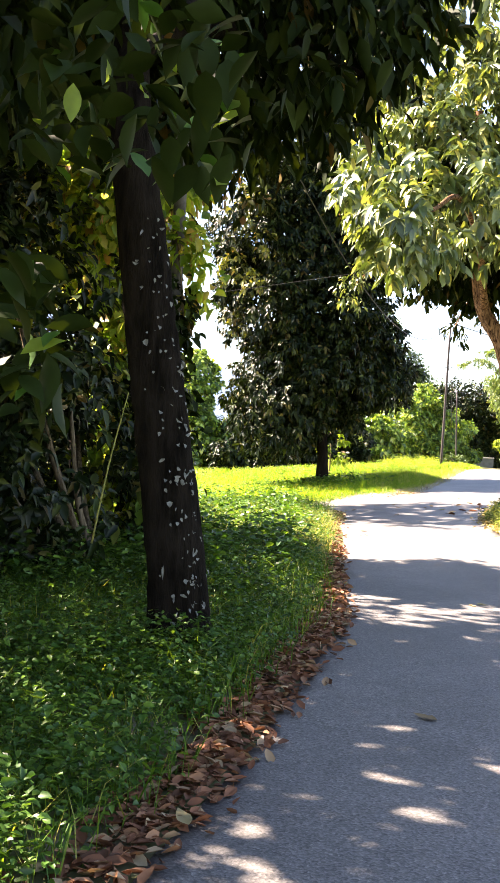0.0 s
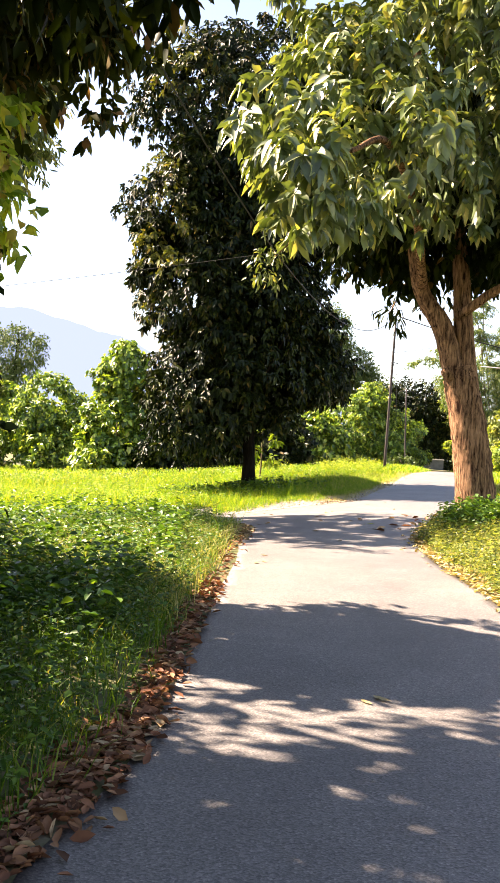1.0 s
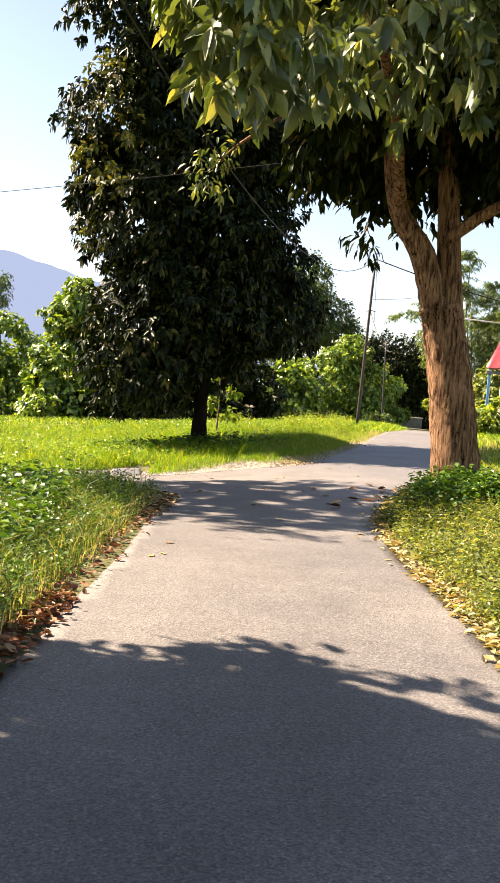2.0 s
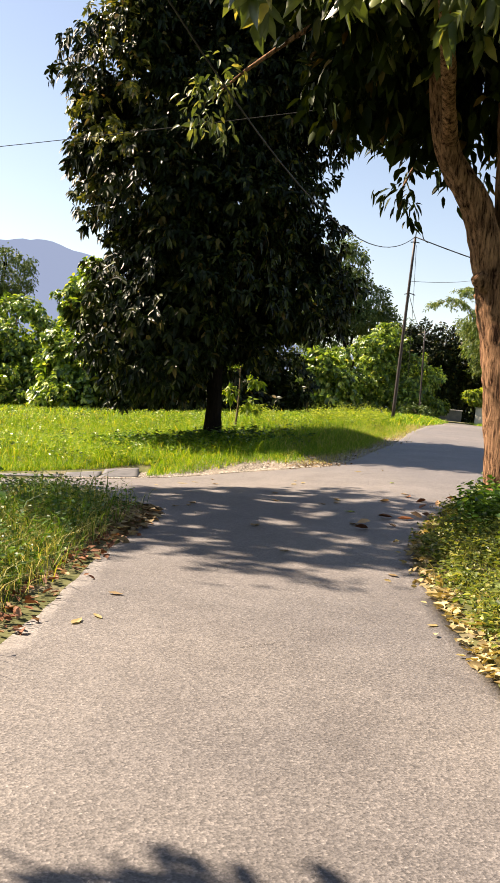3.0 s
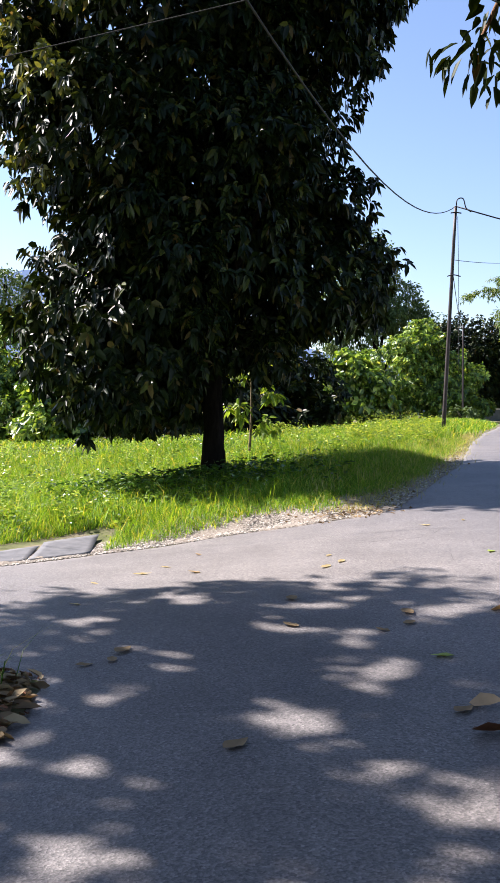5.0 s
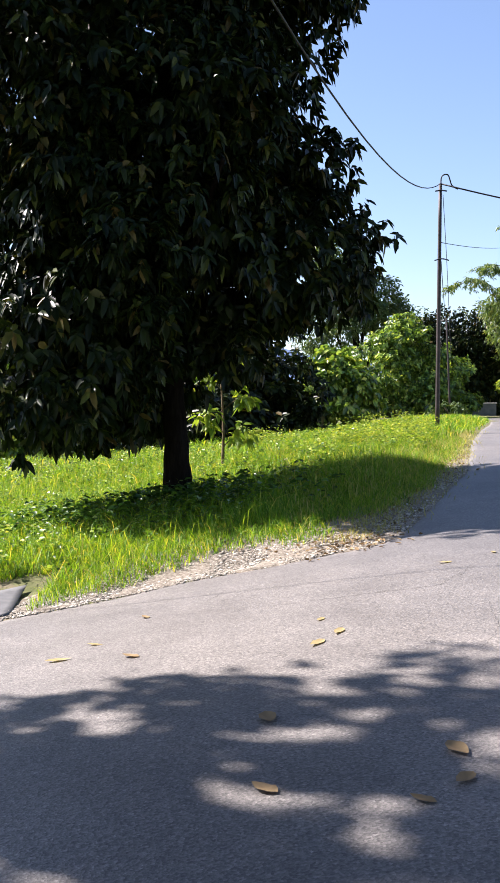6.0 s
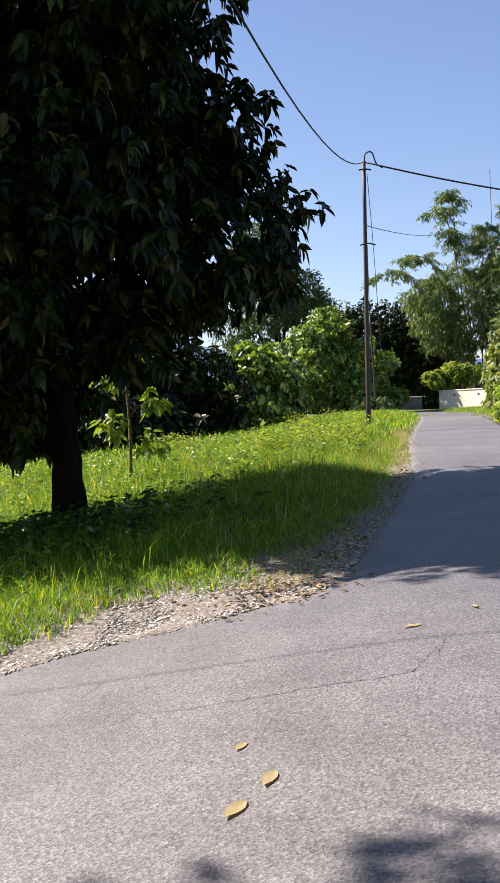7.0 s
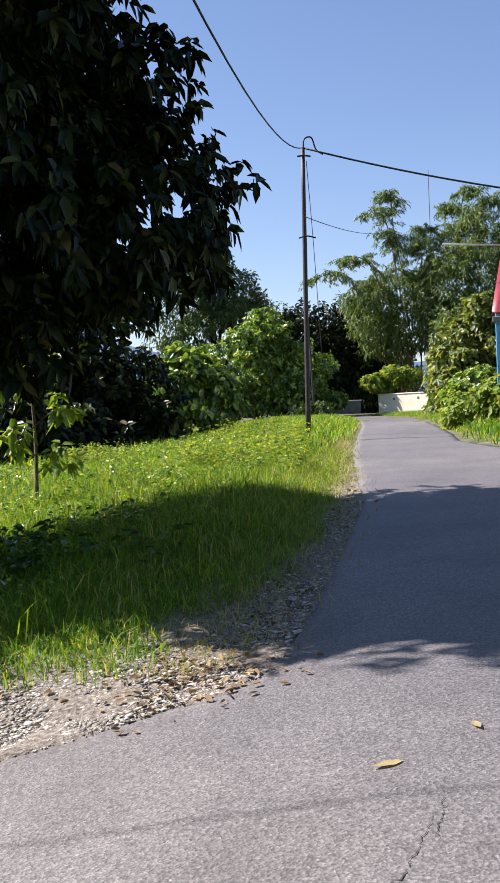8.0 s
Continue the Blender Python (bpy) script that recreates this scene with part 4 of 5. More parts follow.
P1, P1T = (8.8, 45.5, 1.40), (8.95, 45.5, 8.25)
pole = settle(utility_pole(P1, P1T, .066, .046, STEEL_POLE, "slender dark steel utility pole carrying black cables"))
P2, P2T = (16.7, 80, 1.4), (16.5, 80, 7.9)
pole_far = settle(utility_pole(P2, P2T, .065, .055, STEEL_POLE, "slim brown utility pole farther down the lane"))


THIN_CABLE = plain("dull_cable", ((.3, (.03, .03, .03)), (.7, (.05, .05, .05))), 20.0, .9, .1)


def cable(name, a, b, sag, r, label, mat=CABLE):
    s = np.linspace(0, 1, 28)
    line = np.array(a)[None] * (1 - s)[:, None] + np.array(b)[None] * s[:, None]
    line[:, 2] -= sag * 4 * s * (1 - s)
    v, f = tube(line, np.full(28, r), 6)
    return tagged(new(name, raw_mesh(name, v, f, mat, True)), label, "cable")


cable("cable", P1T, (-1.51, 8.77, 7.58), 2.46, .012, "black overhead service cable sagging between poles")
cable("cable", (-12, 32, 5.1), (16, 24.6, 9.3), .35, .007, "thin dark cable strung across the junction", THIN_CABLE)
cable("cable", P1T, (23, 40.5, 5.7), .65, .022, "black overhead service cable sagging between poles")

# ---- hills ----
# Haze is painted: the hill glows an even pale blue of its own.
m, nt, b = material("painted_haze_hill", .95, .05)
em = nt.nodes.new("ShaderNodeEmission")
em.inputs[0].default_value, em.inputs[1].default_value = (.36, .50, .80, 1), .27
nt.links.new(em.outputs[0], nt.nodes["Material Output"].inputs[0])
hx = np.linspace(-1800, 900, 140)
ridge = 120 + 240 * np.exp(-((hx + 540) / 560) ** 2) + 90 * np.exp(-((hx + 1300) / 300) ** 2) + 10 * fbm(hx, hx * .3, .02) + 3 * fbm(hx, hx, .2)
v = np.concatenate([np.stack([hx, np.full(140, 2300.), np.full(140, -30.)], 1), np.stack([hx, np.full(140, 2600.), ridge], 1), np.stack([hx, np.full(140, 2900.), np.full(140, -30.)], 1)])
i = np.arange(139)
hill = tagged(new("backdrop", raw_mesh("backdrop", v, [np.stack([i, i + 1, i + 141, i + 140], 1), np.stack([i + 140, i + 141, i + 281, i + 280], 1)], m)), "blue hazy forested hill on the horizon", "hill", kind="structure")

# ---- gravel shoulder, cracks, broken sheets ----
def shoulder(name, line, width, mat, label, seed):
    """A low uneven strip of loose stone beside the tarmac."""
    p = smooth_line([(x, y, 0) for x, y in line], 26)
    t = unit(np.gradient(p, axis=0))
    n = np.stack([-t[:, 1], t[:, 0], np.zeros(len(p))], 1)
    k = np.array((-.10, -.03, .03, .09, .16, .24, .32, .4, .48, .56, .64, .72, .8, .88, .96, 1.05))
    w = (width + 1.15 * bare(p[:, 0] - .1, p[:, 1] + .3)) * np.sin(np.linspace(.35, 3.0, len(p))) ** .4
    q = p[:, None] + n[:, None] * (k[None] * w[:, None])[..., None]
    x, y = q[..., 0], q[..., 1]
    z = np.maximum(soil(x, y), lie(x, y) - .004) + .010 + .012 * fbm(x, y, 6.0, seed) + .008 * fbm(x, y, 17.0, seed + 1) - .05 * (k < -.05)[None] - .05 * (k > 1.0)[None]
    v = np.stack([x, y, z], -1).reshape(-1, 3)
    a, m = len(p), len(k)
    i = (np.arange(a - 1)[:, None] * m + np.arange(m - 1)[None]).ravel()
    return tagged(new(name, raw_mesh(name, v, [np.stack([i, i + 1, i + m + 1, i + m], 1)], mat, True)), label, "gravel", kind="structure")


EDGE = ((.2, 26.3), (1.4, 27.35), (2.7, 28.0), (3.8, 28.1), (4.7, 28.4), (5.25, 29.4), (6.0, 31.4), (6.82, 33.7), (7.4, 36))
shoulder("ground_gravel", EDGE, .45, GRAVEL, "pale loose gravel and sand along the lane's edge", 3)


def pebbles(name, n, seed, label):
    """Loose stones: small squashed octahedra lying on the shoulder and the tarmac's edge."""
    r = np.random.default_rng(seed)
    e = smooth_line([(x, y, 0) for x, y in EDGE], 20)
    p = e[(len(e) * .95 * r.random(n) ** 1.15).astype(int)]
    w = r.random(n) ** 1.3 * (bare(p[:, 0], p[:, 1] + .3) + .15)
    p = p + np.stack([-.45 * w + r.normal(0, .07, n), .9 * w + r.normal(0, .07, n) - .03, np.zeros(n)], 1)
    p = p[off_road(p[:, 0], p[:, 1]) > -.03]
    n = len(p)
    s = r.gamma(1.8, .0036, n) + .003
    top = np.maximum(soil(p[:, 0], p[:, 1]) + .008, lie(p[:, 0], p[:, 1]) + .010) + .002
    o = np.array(((1, 0, 0), (0, 1, 0), (-1, 0, 0), (0, -1, 0), (0, 0, .35), (0, 0, -.6)), float)
    a = r.uniform(0, 6.28, n)
    rot = np.stack([np.cos(a), -np.sin(a), np.sin(a), np.cos(a)], 1).reshape(n, 2, 2)
    q = np.repeat(o[None], n, 0) * r.uniform(.6, 1.4, (n, 6, 1)) * s[:, None, None]
    q[..., :2] = np.einsum("nij,nkj->nki", rot, q[..., :2])
    v = (np.stack([p[:, 0], p[:, 1], top], 1)[:, None] + q).reshape(-1, 3)
    i = np.arange(n)[:, None] * 6
    f = np.concatenate([i + np.array(t)[None] for t in ((0, 1, 4), (1, 2, 4), (2, 3, 4), (3, 0, 4), (1, 0, 5), (2, 1, 5), (3, 2, 5), (0, 3, 5))])
    return tagged(new(name, raw_mesh(name, v, [f], PEBBLE)), label, "gravel", kind="stuff")


pebbles("gravel", 32000, 51, "scattered pale pebbles along the tarmac's edge")


def crack(points, width, seed):
    """A jagged open crack, as a thin dark ribbon in the tarmac."""
    p = smooth_line([(x, y, 0) for x, y in points], 16)
    r = np.random.default_rng(seed)
    p[:, :2] += r.normal(0, .006, (len(p), 2)) + .02 * np.stack([fbm(p[:, 0], p[:, 1], 7, seed), fbm(p[:, 1], p[:, 0], 7, seed + 1)], 1)
    t = unit(np.gradient(p, axis=0))
    n = np.stack([-t[:, 1], t[:, 0], np.zeros(len(p))], 1) * (.28 * width * r.uniform(.2, 1.0, len(p)) * np.sin(np.linspace(.15, 3.0, len(p))))[:, None]
    q = np.stack([p - n, p + n], 1)
    q[..., 2] = road_top(q[..., 0], q[..., 1]) + .0035
    i = np.arange(len(p) - 1) * 2
    ob = new("crack", raw_mesh("crack", q.reshape(-1, 3), [np.stack([i, i + 1, i + 3, i + 2], 1)], CRACK))
    return under(ob, road)


for k, (pts, w) in enumerate((
        (((2.63, 17.6), (2.71, 17.94), (2.81, 18.19), (2.95, 18.6)), .011),
        (((3.27, 26.24), (3.56, 26.08), (3.96, 26.02), (4.35, 25.99), (4.77, 25.91), (4.93, 26.12), (5.13, 26.44)), .016),
        (((2.70, 15.40), (2.86, 15.55), (3.0, 15.65), (3.18, 15.78)), .010),
        (((2.60, 17.5), (2.75, 18.0), (2.9, 18.4)), .008),
        (((4.98, 26.1), (5.08, 26.3), (5.16, 26.5)), .012),
        (((3.02, 26.7), (3.17, 27.0)), .014),
        (((4.6, 24.0), (4.9, 24.6), (5.0, 25.4)), .006))):
    crack(pts, w, 400 + k)


def sheet_piece(corners, thick, lift, seed):
    """A broken, slightly buckled grey sheet lying on the shoulder."""
    a, b_, c, d = [np.array(q, float) for q in corners]
    n = 9
    s, t = np.meshgrid(np.linspace(0, 1, n), np.linspace(0, 1, n))
    xy = (a * (1 - s[..., None]) + b_ * s[..., None]) * (1 - t[..., None]) + (d * (1 - s[..., None]) + c * s[..., None]) * t[..., None]
    x, y = xy[..., 0], xy[..., 1]
    z = soil(x, y) + .012 + lift * t * t + .006 * fbm(x, y, 5.0, seed)
    up = np.stack([x, y, z + thick], -1).reshape(-1, 3)
    low = np.stack([x, y, z], -1).reshape(-1, 3)
    i = (np.arange(n - 1)[:, None] * n + np.arange(n - 1)[None]).ravel()
    f = np.stack([i, i + 1, i + n + 1, i + n], 1)
    rim = np.concatenate([np.arange(n), np.arange(1, n) * n + n - 1, n * (n - 1) + np.arange(n - 2, -1, -1), np.arange(n - 2, 0, -1) * n])
    nx = np.roll(rim, -1)
    side = np.stack([nx, rim, rim + n * n, nx + n * n], 1)
    ob = new("broken_sheet", raw_mesh("broken_sheet", np.concatenate([up, low]), [f, (f + n * n)[:, ::-1], side], MAT_GREY))
    return tagged(ob, "buckled dark grey sheet lying at the side lane's edge", "sheet", "broken grey sheets")


sheet_piece(((.60, 26.85), (1.22, 27.35), (1.14, 28.5), (.56, 27.9)), .005, .05, 1)
sheet_piece(((.0, 26.42), (.58, 26.84), (.53, 27.8), (-.03, 27.2)), .005, .02, 2)
sheet_piece(((-1.3, 25.6), (-.04, 26.45), (-.06, 27.05), (-1.3, 26.05)), .005, .0, 3)


# ---- fallen leaves ----
def leaf_blank(name, length, width, mat, curl, seed):
    """One dead leaf: a pointed oval, folded on the rib and curled."""
    r = np.random.default_rng(seed)
    s = np.linspace(0, 1, 7)
    w = width * np.sin(np.pi * s ** .8) * .5
    z = .003 + .5 * curl * length * (s - .45) ** 2 - min(curl, 0) * length * .02
    rows = [np.stack([(s - .5) * length, k * w, z + abs(k) * w * (.15 + .25 * r.random(7))], 1) for k in (-1, 0, 1)]
    v = np.concatenate(rows)
    i = np.arange(6)
    f = np.concatenate([np.stack([i + 7 * k, i + 1 + 7 * k, i + 8 + 7 * k, i + 7 + 7 * k], 1) for k in (0, 1)])
    return raw_mesh(name, v, [f], mat, True)


LEAVES = {"y": leaf_blank("fallen_leaf", .17, .062, YELLOW_LEAF, .4, 1), "b": leaf_blank("fallen_leaf", .17, .085, DRY_SCRAP, .6, 2), "g": leaf_blank("fallen_leaf", .20, .10, GREEN_LEAF, .3, 3)}
WORDS = {"y": "yellow fallen leaf lying on the asphalt", "b": "curled brown fallen leaf lying on the asphalt", "g": "fresh green fallen leaf lying on the asphalt"}
FALLEN = ("y1.76,23.4 b2.3,21.66 b2.15,21.58 b3.38,22.37 b3.96,22.15 b4.19,22.6 g4.22,21.5 g5.29,24.83 b4.15,20.6 b3.06,20.19 b3.28,18.77 b5.23,23.39 "
          "y3.85,25.3 y3.93,24.85 y3.77,24.6 y5.5,27.02 b2.59,24.85 y2.28,25.41 b2.54,26.38 y5.03,26.8 b3.42,23.2 b4.15,22.3 y2.1,24.98 y1.73,24.52 b2.34,21.85 "
          "y1.94,16.06 y1.83,15.9 b1.98,16.71 y4.14,16.4 b4.14,17.95 y0.05,4.78 b1.06,5.6 y-.2,3.94 y2.19,9.42 y2.3,9.5 b.86,8.3 b1.66,4.65")
for k, word in enumerate(FALLEN.split()):
    x, y = [float(q) for q in word[1:].split(",")]
    r = random.Random(k)
    ob = new("fallen_leaf", LEAVES[word[0]])
    top = float(road_top(x, y)) if off_road(x, y) < 0 else max(float(road_top(x, y)), float(soil(x, y))) + .045
    ob.matrix_world = pose(x, y, top + .002, r.uniform(-3, 3), r.uniform(-3, 3), r.uniform(0, 360)) @ Matrix.Diagonal((*[r.uniform(.6, 1.05)] * 3, 1))
    tagged(ob, WORDS[word[0]], "leaf", "fallen leaves on the lane")


def litter(name, xy, size, seed, label, mat=LITTER):
    """Drifts of dead leaves, each curled its own way."""
    r = np.random.default_rng(seed)
    n = len(xy)
    z = np.maximum(soil(xy[:, 0], xy[:, 1]), lie(xy[:, 0], xy[:, 1]) + .01) + r.random(n) * np.where(off_road(xy[:, 0], xy[:, 1]) < .03, .006, .03) + .008
    a = r.uniform(0, 6.28, n)
    way = np.stack([np.cos(a), np.sin(a), r.normal(0, .25, n)], 1)
    face = unit(r.normal(size=(n, 3)) * .45 + np.array((0, 0, 1.0)))
    k = size * r.uniform(.6, 1.3, n)
    v, f = leaf_arrays(np.stack([xy[:, 0], xy[:, 1], z], 1) - way * k[:, None] * .5, way, face, k, k * .5, .3, -.2)
    return tagged(new(name, raw_mesh(name, v, f, mat)), label, "leaf litter", kind="stuff")


def along(r, n, table, y0, y1, mean, spread, sign):
    y = r.uniform(y0, y1, n)
    return np.stack([at(table, y) + sign * r.normal(mean, spread, n), y], 1)


litter("leaf_litter", np.concatenate([along(rng, 3000, ROAD_LEFT, 1, 9, .15, .11, -1), along(rng, 1300, ROAD_LEFT, 8, 14, .12, .07, -1), along(rng, 320, ROAD_LEFT, 14, 21.4, .14, .10, -1)]), .08, 61, "drift of brown dead leaves along the lane's edge")
spots = np.stack([rng.normal(1.58, .22, 900), rng.normal(20.5, .6, 900)], 1)
litter("leaf_litter", spots[off_road(spots[:, 0], spots[:, 1]) > -.06], .115, 62, "dead leaves gathered on the verge's corner", DRY_SCRAP)
litter("leaf_litter", np.concatenate([along(rng, 900, ROAD_RIGHT, 9, 22.5, .16, .13, 1), along(rng, 600, ROAD_RIGHT, 9, 21, .03, .05, 1)]), .085, 63, "tan dead leaves along the verge beside the trunk", YELLOW_LEAF)
litter("leaf_litter", np.concatenate([np.stack([rng.normal(4.42, .30, 170), rng.normal(28.45, .22, 170)], 1), np.stack([rng.uniform(3.0, 5.2, 110), rng.uniform(28.6, 30.2, 110)], 1), along(rng, 260, ROAD_LEFT, 29.0, 40, .35, .2, -1)]), .055, 65, "dry tan leaf scraps on the sandy shoulder", DRY_SCRAP)
litter("leaf_litter", np.stack([rng.normal(7.2, 1.0, 500), rng.normal(21.3, .9, 500)], 1), .16, 64, "dead leaves round the tan trunk's foot")

blades("dry_grass", along(rng, 7000, ROAD_LEFT, 28.6, 46, .50, .26, -1), .11, .008, DRY_GRASS, 88, "thin dry grass on the sandy shoulder", 1.6)

# ---- close leaves of the shaded tree ----
near_leaf = [leaf_blank("leaf", .19, .088, PAINTED_SHADE_LEAF, -.5, 5), leaf_blank("leaf", .17, .08, WEED, -.35, 6), leaf_blank("leaf", .15, .07, YOUNG_LEAF, -.4, 7)]
for k in range(260):
    r = random.Random(900 + k)
    if k < 200:
        y = r.uniform(3.4, 5.4)
        x, z = -.245 * y + r.uniform(0, .24) * y * (1 - .2 * r.random()), 1.5 + y * r.uniform(.27, .46)
    else:
        y = r.uniform(3.6, 4.6)
        x, z = -.25 * y + r.uniform(-.02, .06) * y, 1.5 + y * r.uniform(.02, .19)
    kind = near_leaf[0 if r.random() < .9 else 1 if r.random() < .8 else 2]
    ob = new("leaf", kind)
    ob.matrix_world = pose(x, y, z, r.gauss(0, 28), 35 + r.gauss(0, 28), r.uniform(0, 360)) @ Matrix.Diagonal((*[r.uniform(.75, 1.25)] * 3, 1))
    ob.parent = near
    ob.matrix_parent_inverse = Matrix.Translation(-near.location)

# ---- old pole under vines ----
vp = utility_pole((-1.0, 11.8, .15), (-1.02, 11.8, 7.6), .085, .07, OLD_POLE, "weathered grey pole smothered in climbing vines")
settle(vp)
vine = thing("climbing_vine", (-1.0, 11.8, .15), "tangled climbing vine with yellowing leaves on the pole", "vine")
limb("stem", ((-.9, 11.7, .1), (-1.1, 11.65, 1.6), (-.9, 11.68, 3.0), (-1.05, 11.68, 4.4)), .025, .01, TWIG, vine, seed=81, sides=6)
crown("foliage", vine, VINE_LEAF, ((-1.5, 11.8, 1.6, .45, .4, 1.2), (-1.65, 11.8, 3.0, .45, .45, .8), (-1.0, 11.8, 4.0, .32, .3, .25), (-1.75, 11.8, 4.5, .45, .4, .5), (-.68, 11.7, 3.4, .22, .2, .2), (-2.0, 11.9, 5.0, .5, .4, .5)), 380, 8, .15, .10, .2, .3, 82, fine=True)
# Lower vine leaves get the dark colour in place of shade.
crown("foliage", vine, PAINTED_SHADE_LEAF, ((-1.1, 11.62, 1.5, .36, .28, 1.4), (-1.1, 11.62, 3.0, .30, .26, .6)), 230, 7, .13, .085, .18, .4, 182, fine=True, label="vine leaves coloured dark for shade")
settle(vine)

# ---- sapling, tall grass clump, stalk ----
sz = float(soil(3.0, 37.6))
sap = thing("sapling", (3.0, 37.6, sz), "slim young tree with sparse pale green leaves", "sapling")
limb("trunk", ((3.0, 37.6, sz - .1), (3.03, 37.6, sz + 1.0), (2.98, 37.6, sz + 2.2)), .035, .015, TWIG, sap, seed=83, sides=7)
for k, (dx, z, up) in enumerate(((.5, .5, .3), (.55, 1.2, .3), (-.35, .8, .3), (-.3, 1.6, .3), (.3, 1.8, .3))):
    twig = limb("twig", ((3.0, 37.6, sz + z), (3.0 + dx * .6, 37.5, sz + z + up * .8), (3.0 + dx, 37.4, sz + z + up)), .012, .005, TWIG, sap, seed=183 + k, sides=5, steps=4)
    crown("leaf_spray", twig, YOUNG_LEAF, ((3.0 + dx * .75, 37.45, sz + z + up, .26, .2, .13),), 7, 7, .21, .09, .16, .5, 84 + k, 2, whorl=True)
settle(sap)
r = np.random.default_rng(85)
blades("tall_grass", np.stack([r.normal(-4.0, .55, 620), r.normal(52.2, .35, 620)], 1), 1.3, .05, FIELD_GRASS, 86, "arching clump of tall bright grass before the bushes", .7)
spots = np.concatenate([np.stack([r.normal(-.05, .2, 60), r.normal(6.3, .6, 60)], 1), np.stack([r.normal(1.0, .3, 260), r.normal(19.2, .9, 260)], 1)])
blades("tall_grass", spots[off_road(spots[:, 0], spots[:, 1]) > .22], .5, .011, GRASS, 87, "long arching grass blades on the verge", 1.0)
v, f = tube(smooth_line(((-1.17, 7.4, .8), (-1.07, 7.4, 1.4), (-.95, 7.4, 1.95)), 6), np.linspace(.008, .004, 13), 6)
tagged(new("dry_stalk", raw_mesh("dry_stalk", v, f, DRY_GRASS)), "pale dry plant stalk among the shaded shrubs", "stalk")

# ---- fittings of the poles ----
def ring_cable(name, pts, r0, parent):
    p = smooth_line(pts, 8)
    v, f = tube(p, np.full(len(p), r0), 6)
    ob = under(new(name, raw_mesh(name, v, f, CABLE, True)), parent)
    ob.matrix_parent_inverse = Matrix.Translation(-parent.location)
    return ob


tx, ty, tz = P1T
ring_cable("cable_loop", ((tx, ty - .05, tz - .1), (tx + .03, ty - .05, tz + .18), (tx + .2, ty - .05, tz + .22), (tx + .3, ty - .05, tz - .05), (tx + .45, ty - .1, tz - .18)), .018, pole)
ring_cable("bracket", ((tx - .16, ty - .08, tz - .22), (tx, ty - .08, tz - .2), (tx + .16, ty - .08, tz - .22)), .02, pole)
ring_cable("bracket", ((tx - .20, ty - .08, tz - 2.1), (tx, ty - .1, tz - 2.06), (tx + .2, ty - .08, tz - 2.1)), .018, pole)
ring_cable("stay_wire", ((tx + .07, ty, tz - .3), (tx + .16, ty, tz - 2.2), (tx + .26, ty, tz - 5)), .008, pole)
ring_cable("bracket", ((P2T[0] - .5, P2T[1], P2T[2] - .2), (P2T[0], P2T[1], P2T[2] - .18), (P2T[0] + .6, P2T[1], P2T[2] - .2)), .03, pole_far)
cable("cable", (tx, ty, tz - 2.1), (P2T[0], P2T[1], P2T[2] - .2), .35, .012, "thin dark cable running down the lane")
cable("cable", (tx, ty, tz - 1.6), (19.8, 75, 11.6), .2, .010, "thin dark cable running down the lane")

# ---- house, gate post and far walls ----
def box(name, size, place, turn, mat, parent, label="", bev=.02):
    bm = bmesh.new()
    bmesh.ops.create_cube(bm, size=1)
    bmesh.ops.scale(bm, vec=size, verts=bm.verts)
    bmesh.ops.bevel(bm, geom=bm.edges[:], offset=bev, segments=1, affect="EDGES")
    bmesh.ops.transform(bm, matrix=Matrix.Translation(place) @ Matrix.Rotation(turn, 4, "Z"), verts=bm.verts)
    return part(name, bm, mat, parent, label)


TURN_H = math.atan2(-.45, .89)
HX, HY = Vector((.89, -.45, 0)), Vector((.45, .89, 0))
corner = Vector((14.75, 48.6, 4.6))
house = thing("house", (19, 51, 1.5), "low cream house with a red metal roof beside the lane", "house")


def hp(a, c, z):
    q = corner + HX * a + HY * c
    return (q.x, q.y, z)


box("wall", (7.4, .16, 3.1), hp(4.3, .75, 2.95), TURN_H, CREAM, house)
box("wall", (.16, 7.2, 3.1), hp(.62, 4.3, 2.95), TURN_H, CREAM, house)
box("wall", (.16, 7.2, 3.1), hp(7.98, 4.3, 2.95), TURN_H, CREAM, house)
box("wall", (7.4, .16, 3.1), hp(4.3, 7.86, 2.95), TURN_H, CREAM, house)
box("corner_post", (.12, .12, 3.1), hp(.12, .25, 3.05), TURN_H, BLUE_PAINT, house, "blue painted post")
win = box("window", (1.3, .08, 1.1), hp(2.6, .64, 3.2), TURN_H, BLUE_PAINT, house, "blue-framed window")
box("pane", (.54, .03, .94), hp(2.28, .59, 3.2), TURN_H, DARK_GLASS, win, "dark window glass", .004)
box("pane", (.54, .03, .94), hp(2.92, .59, 3.2), TURN_H, DARK_GLASS, win, "dark window glass", .004)
box("sill", (1.46, .16, .06), hp(2.6, .58, 2.6), TURN_H, CREAM, win)
box("beam", (8.4, .12, .16), hp(4.2, .22, 4.42), TURN_H, DARK_WALL, house)


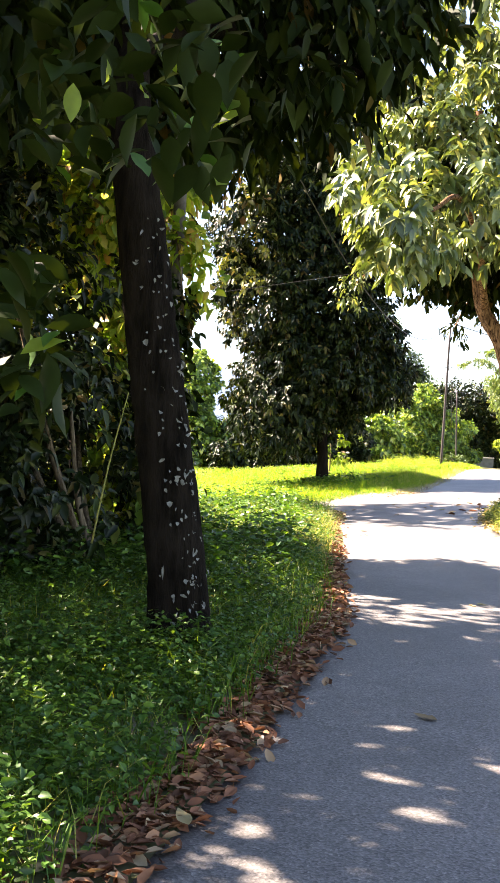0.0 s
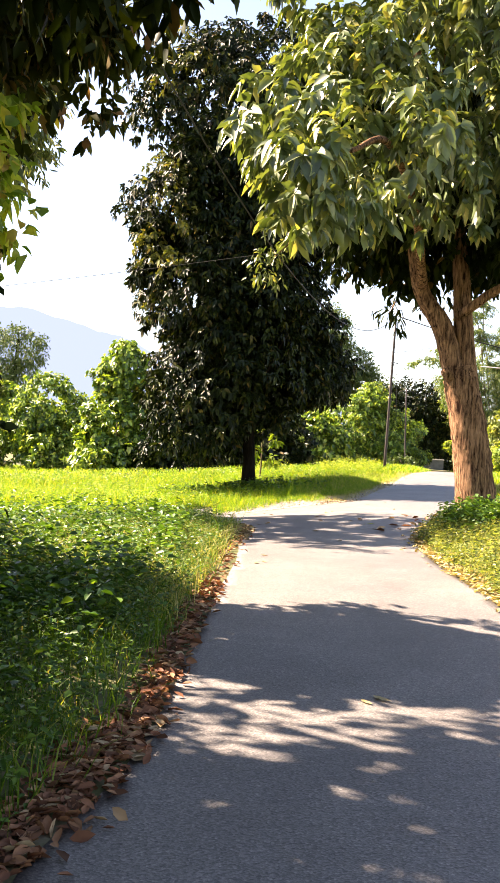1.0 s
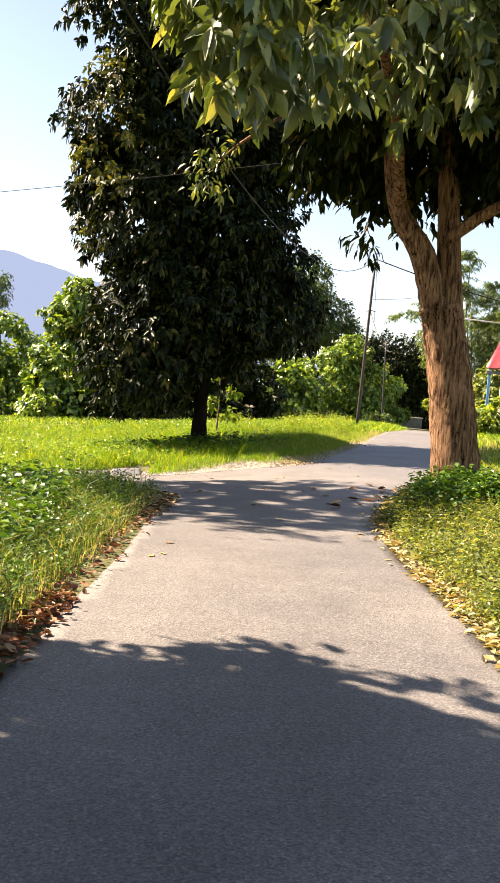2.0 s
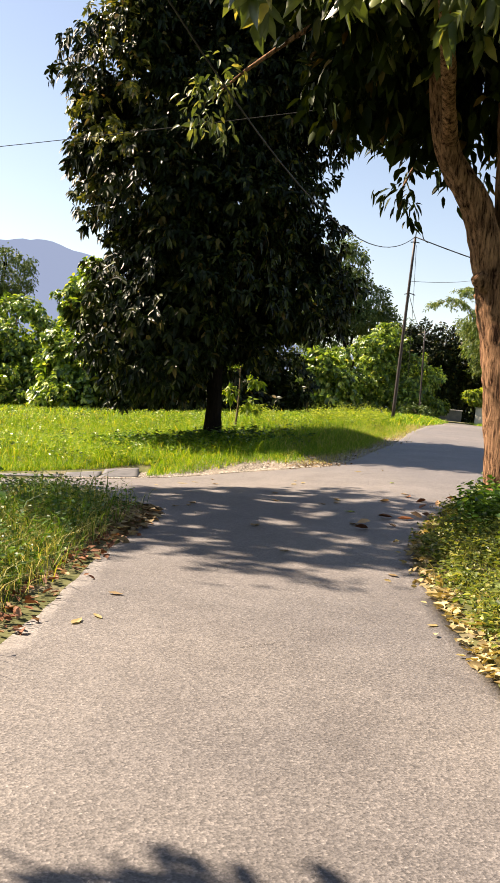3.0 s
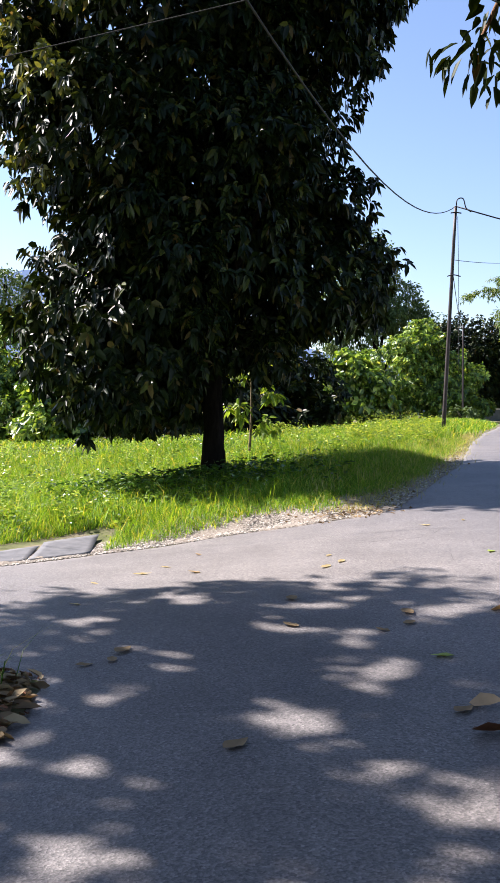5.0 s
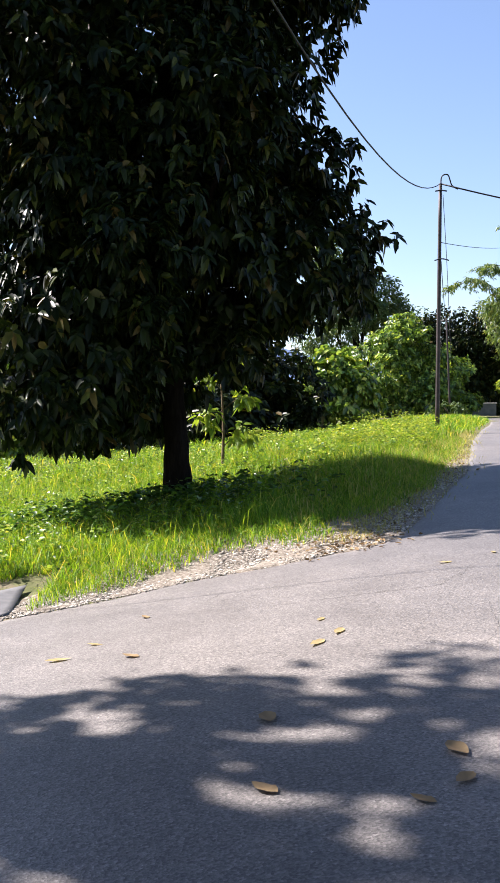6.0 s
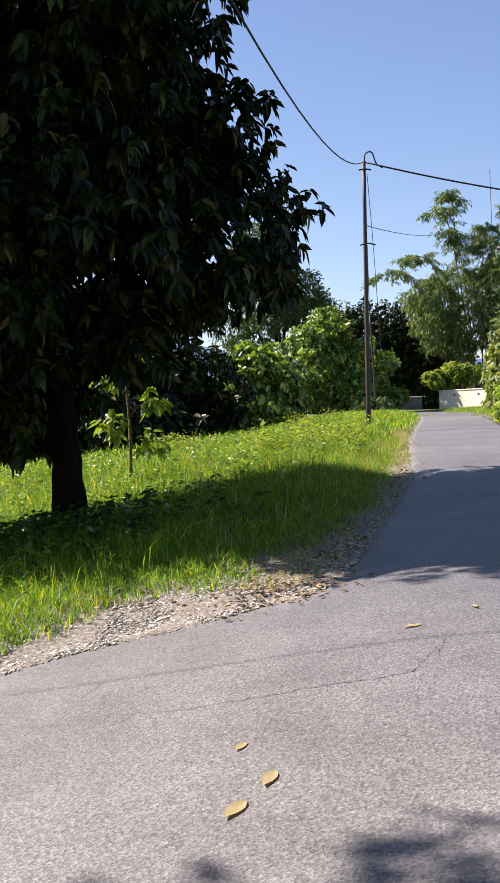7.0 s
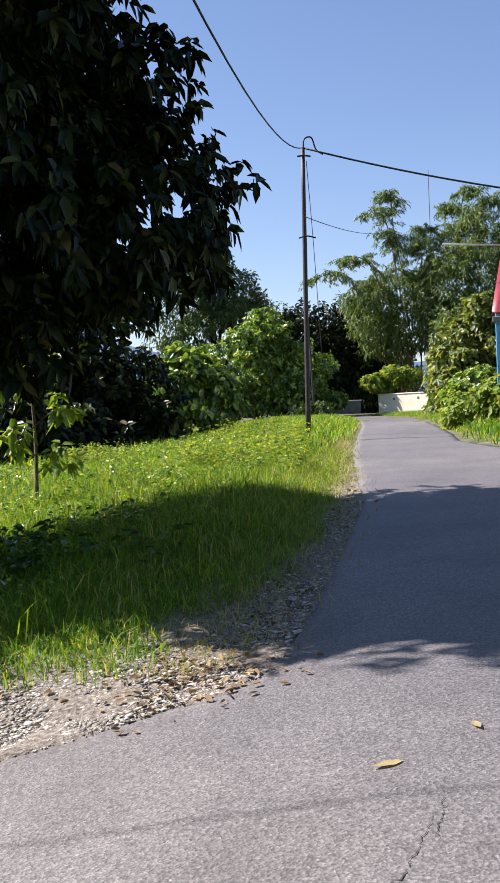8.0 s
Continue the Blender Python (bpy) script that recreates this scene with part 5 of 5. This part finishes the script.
def roof_face(c0, c1, z0, z1):
    """A ribbed metal roof slope, with thickness."""
    n = 57
    a = np.linspace(0, 8.6, n)
    rib = np.where(np.arange(n) % 4 == 0, .035, 0)
    rows = []
    for c, z in ((c0, z0), (c1, z1)):
        rows.append(np.array([hp(q, c, z + k) for q, k in zip(a, rib)]))
    low = [q - np.array((0, 0, .06)) for q in rows]
    v = np.concatenate(rows + low)
    i = np.arange(n - 1)
    f = np.concatenate([np.stack([i, i + 1, i + 1 + n, i + n], 1), np.stack([i + 1 + 2 * n, i + 2 * n, i + 3 * n, i + 1 + 3 * n], 1), np.stack([i + 1, i, i + 2 * n, i + 1 + 2 * n], 1), np.stack([i + n, i + n + 1, i + 1 + 3 * n, i + 3 * n], 1)])
    ends = np.array([[0, n, 3 * n, 2 * n], [2 * n - 1, n - 1, 3 * n - 1, 4 * n - 1]])
    under(new("roof", raw_mesh("roof", v, [f, ends], RED_ROOF)), house, "ribbed red metal roof slope")


roof_face(-.1, 4.3, 4.6, 6.6)
roof_face(8.7, 4.3, 4.6, 6.6)
settle(house)

gate = thing("gate_post", (9.95, 30.2, .9), "tan plastered square gate post in the grass", "gate post")
box("shaft", (.26, .26, 1.75), (9.95, 30.2, 1.72), TURN_H, CREAM, gate)
box("cap", (.32, .32, .08), (9.95, 30.2, 2.63), TURN_H, CONCRETE, gate)
settle(gate)

WALL_TURN = math.atan2(-5, 4)
wall = thing("boundary_wall", (23.6, 81.6, 1.4), "cream plastered boundary wall at the lane's bend", "wall")
box("panel", (4.6, .18, 1.55), (22.9, 80.9, 2.05), WALL_TURN, CREAM, wall)
box("coping", (4.7, .26, .07), (22.9, 80.9, 2.86), WALL_TURN, CREAM, wall)
box("vent", (.16, .22, .16), (22.2, 81.78, 2.55), WALL_TURN, DARK_WALL, wall, "dark vent hole")
box("vent", (.16, .22, .16), (23.3, 80.4, 2.55), WALL_TURN, DARK_WALL, wall, "dark vent hole")
settle(wall)
dwall = thing("low_wall", (19.6, 88, 1.4), "low dark concrete wall in the shade of the trees", "wall")
box("panel", (5.0, .2, 1.2), (19.2, 88, 1.95), 0, DARK_WALL, dwall)
box("coping", (5.1, .28, .08), (19.2, 88, 2.58), 0, CONCRETE, dwall)
settle(dwall)

# ---- masts ----
v, f = tube(np.array(((29.61, 95, 1.2), (29.61, 95, 10.0), (29.61, 95, 19.86))), np.array((.05, .04, .03)), 6)
tagged(new("radio_mast", raw_mesh("radio_mast", v, f, STEEL_POLE)), "thin grey radio mast rising behind the bamboo", "mast")
aerial = thing("roof_aerial", (16.58, 51, 5.0), "thin metal television aerial on the house roof", "aerial")
v, f = tube(np.array(((14.29, 51, 6.88), (16.88, 51, 6.81))), np.array((.025, .025)), 6)
under(new("boom", raw_mesh("boom", v, f, CONCRETE)), aerial)
v, f = tube(np.array(((16.58, 51, 4.9), (16.58, 51, 6.86))), np.array((.03, .025)), 6)
under(new("mast", raw_mesh("mast", v, f, CONCRETE)), aerial)
settle(aerial)
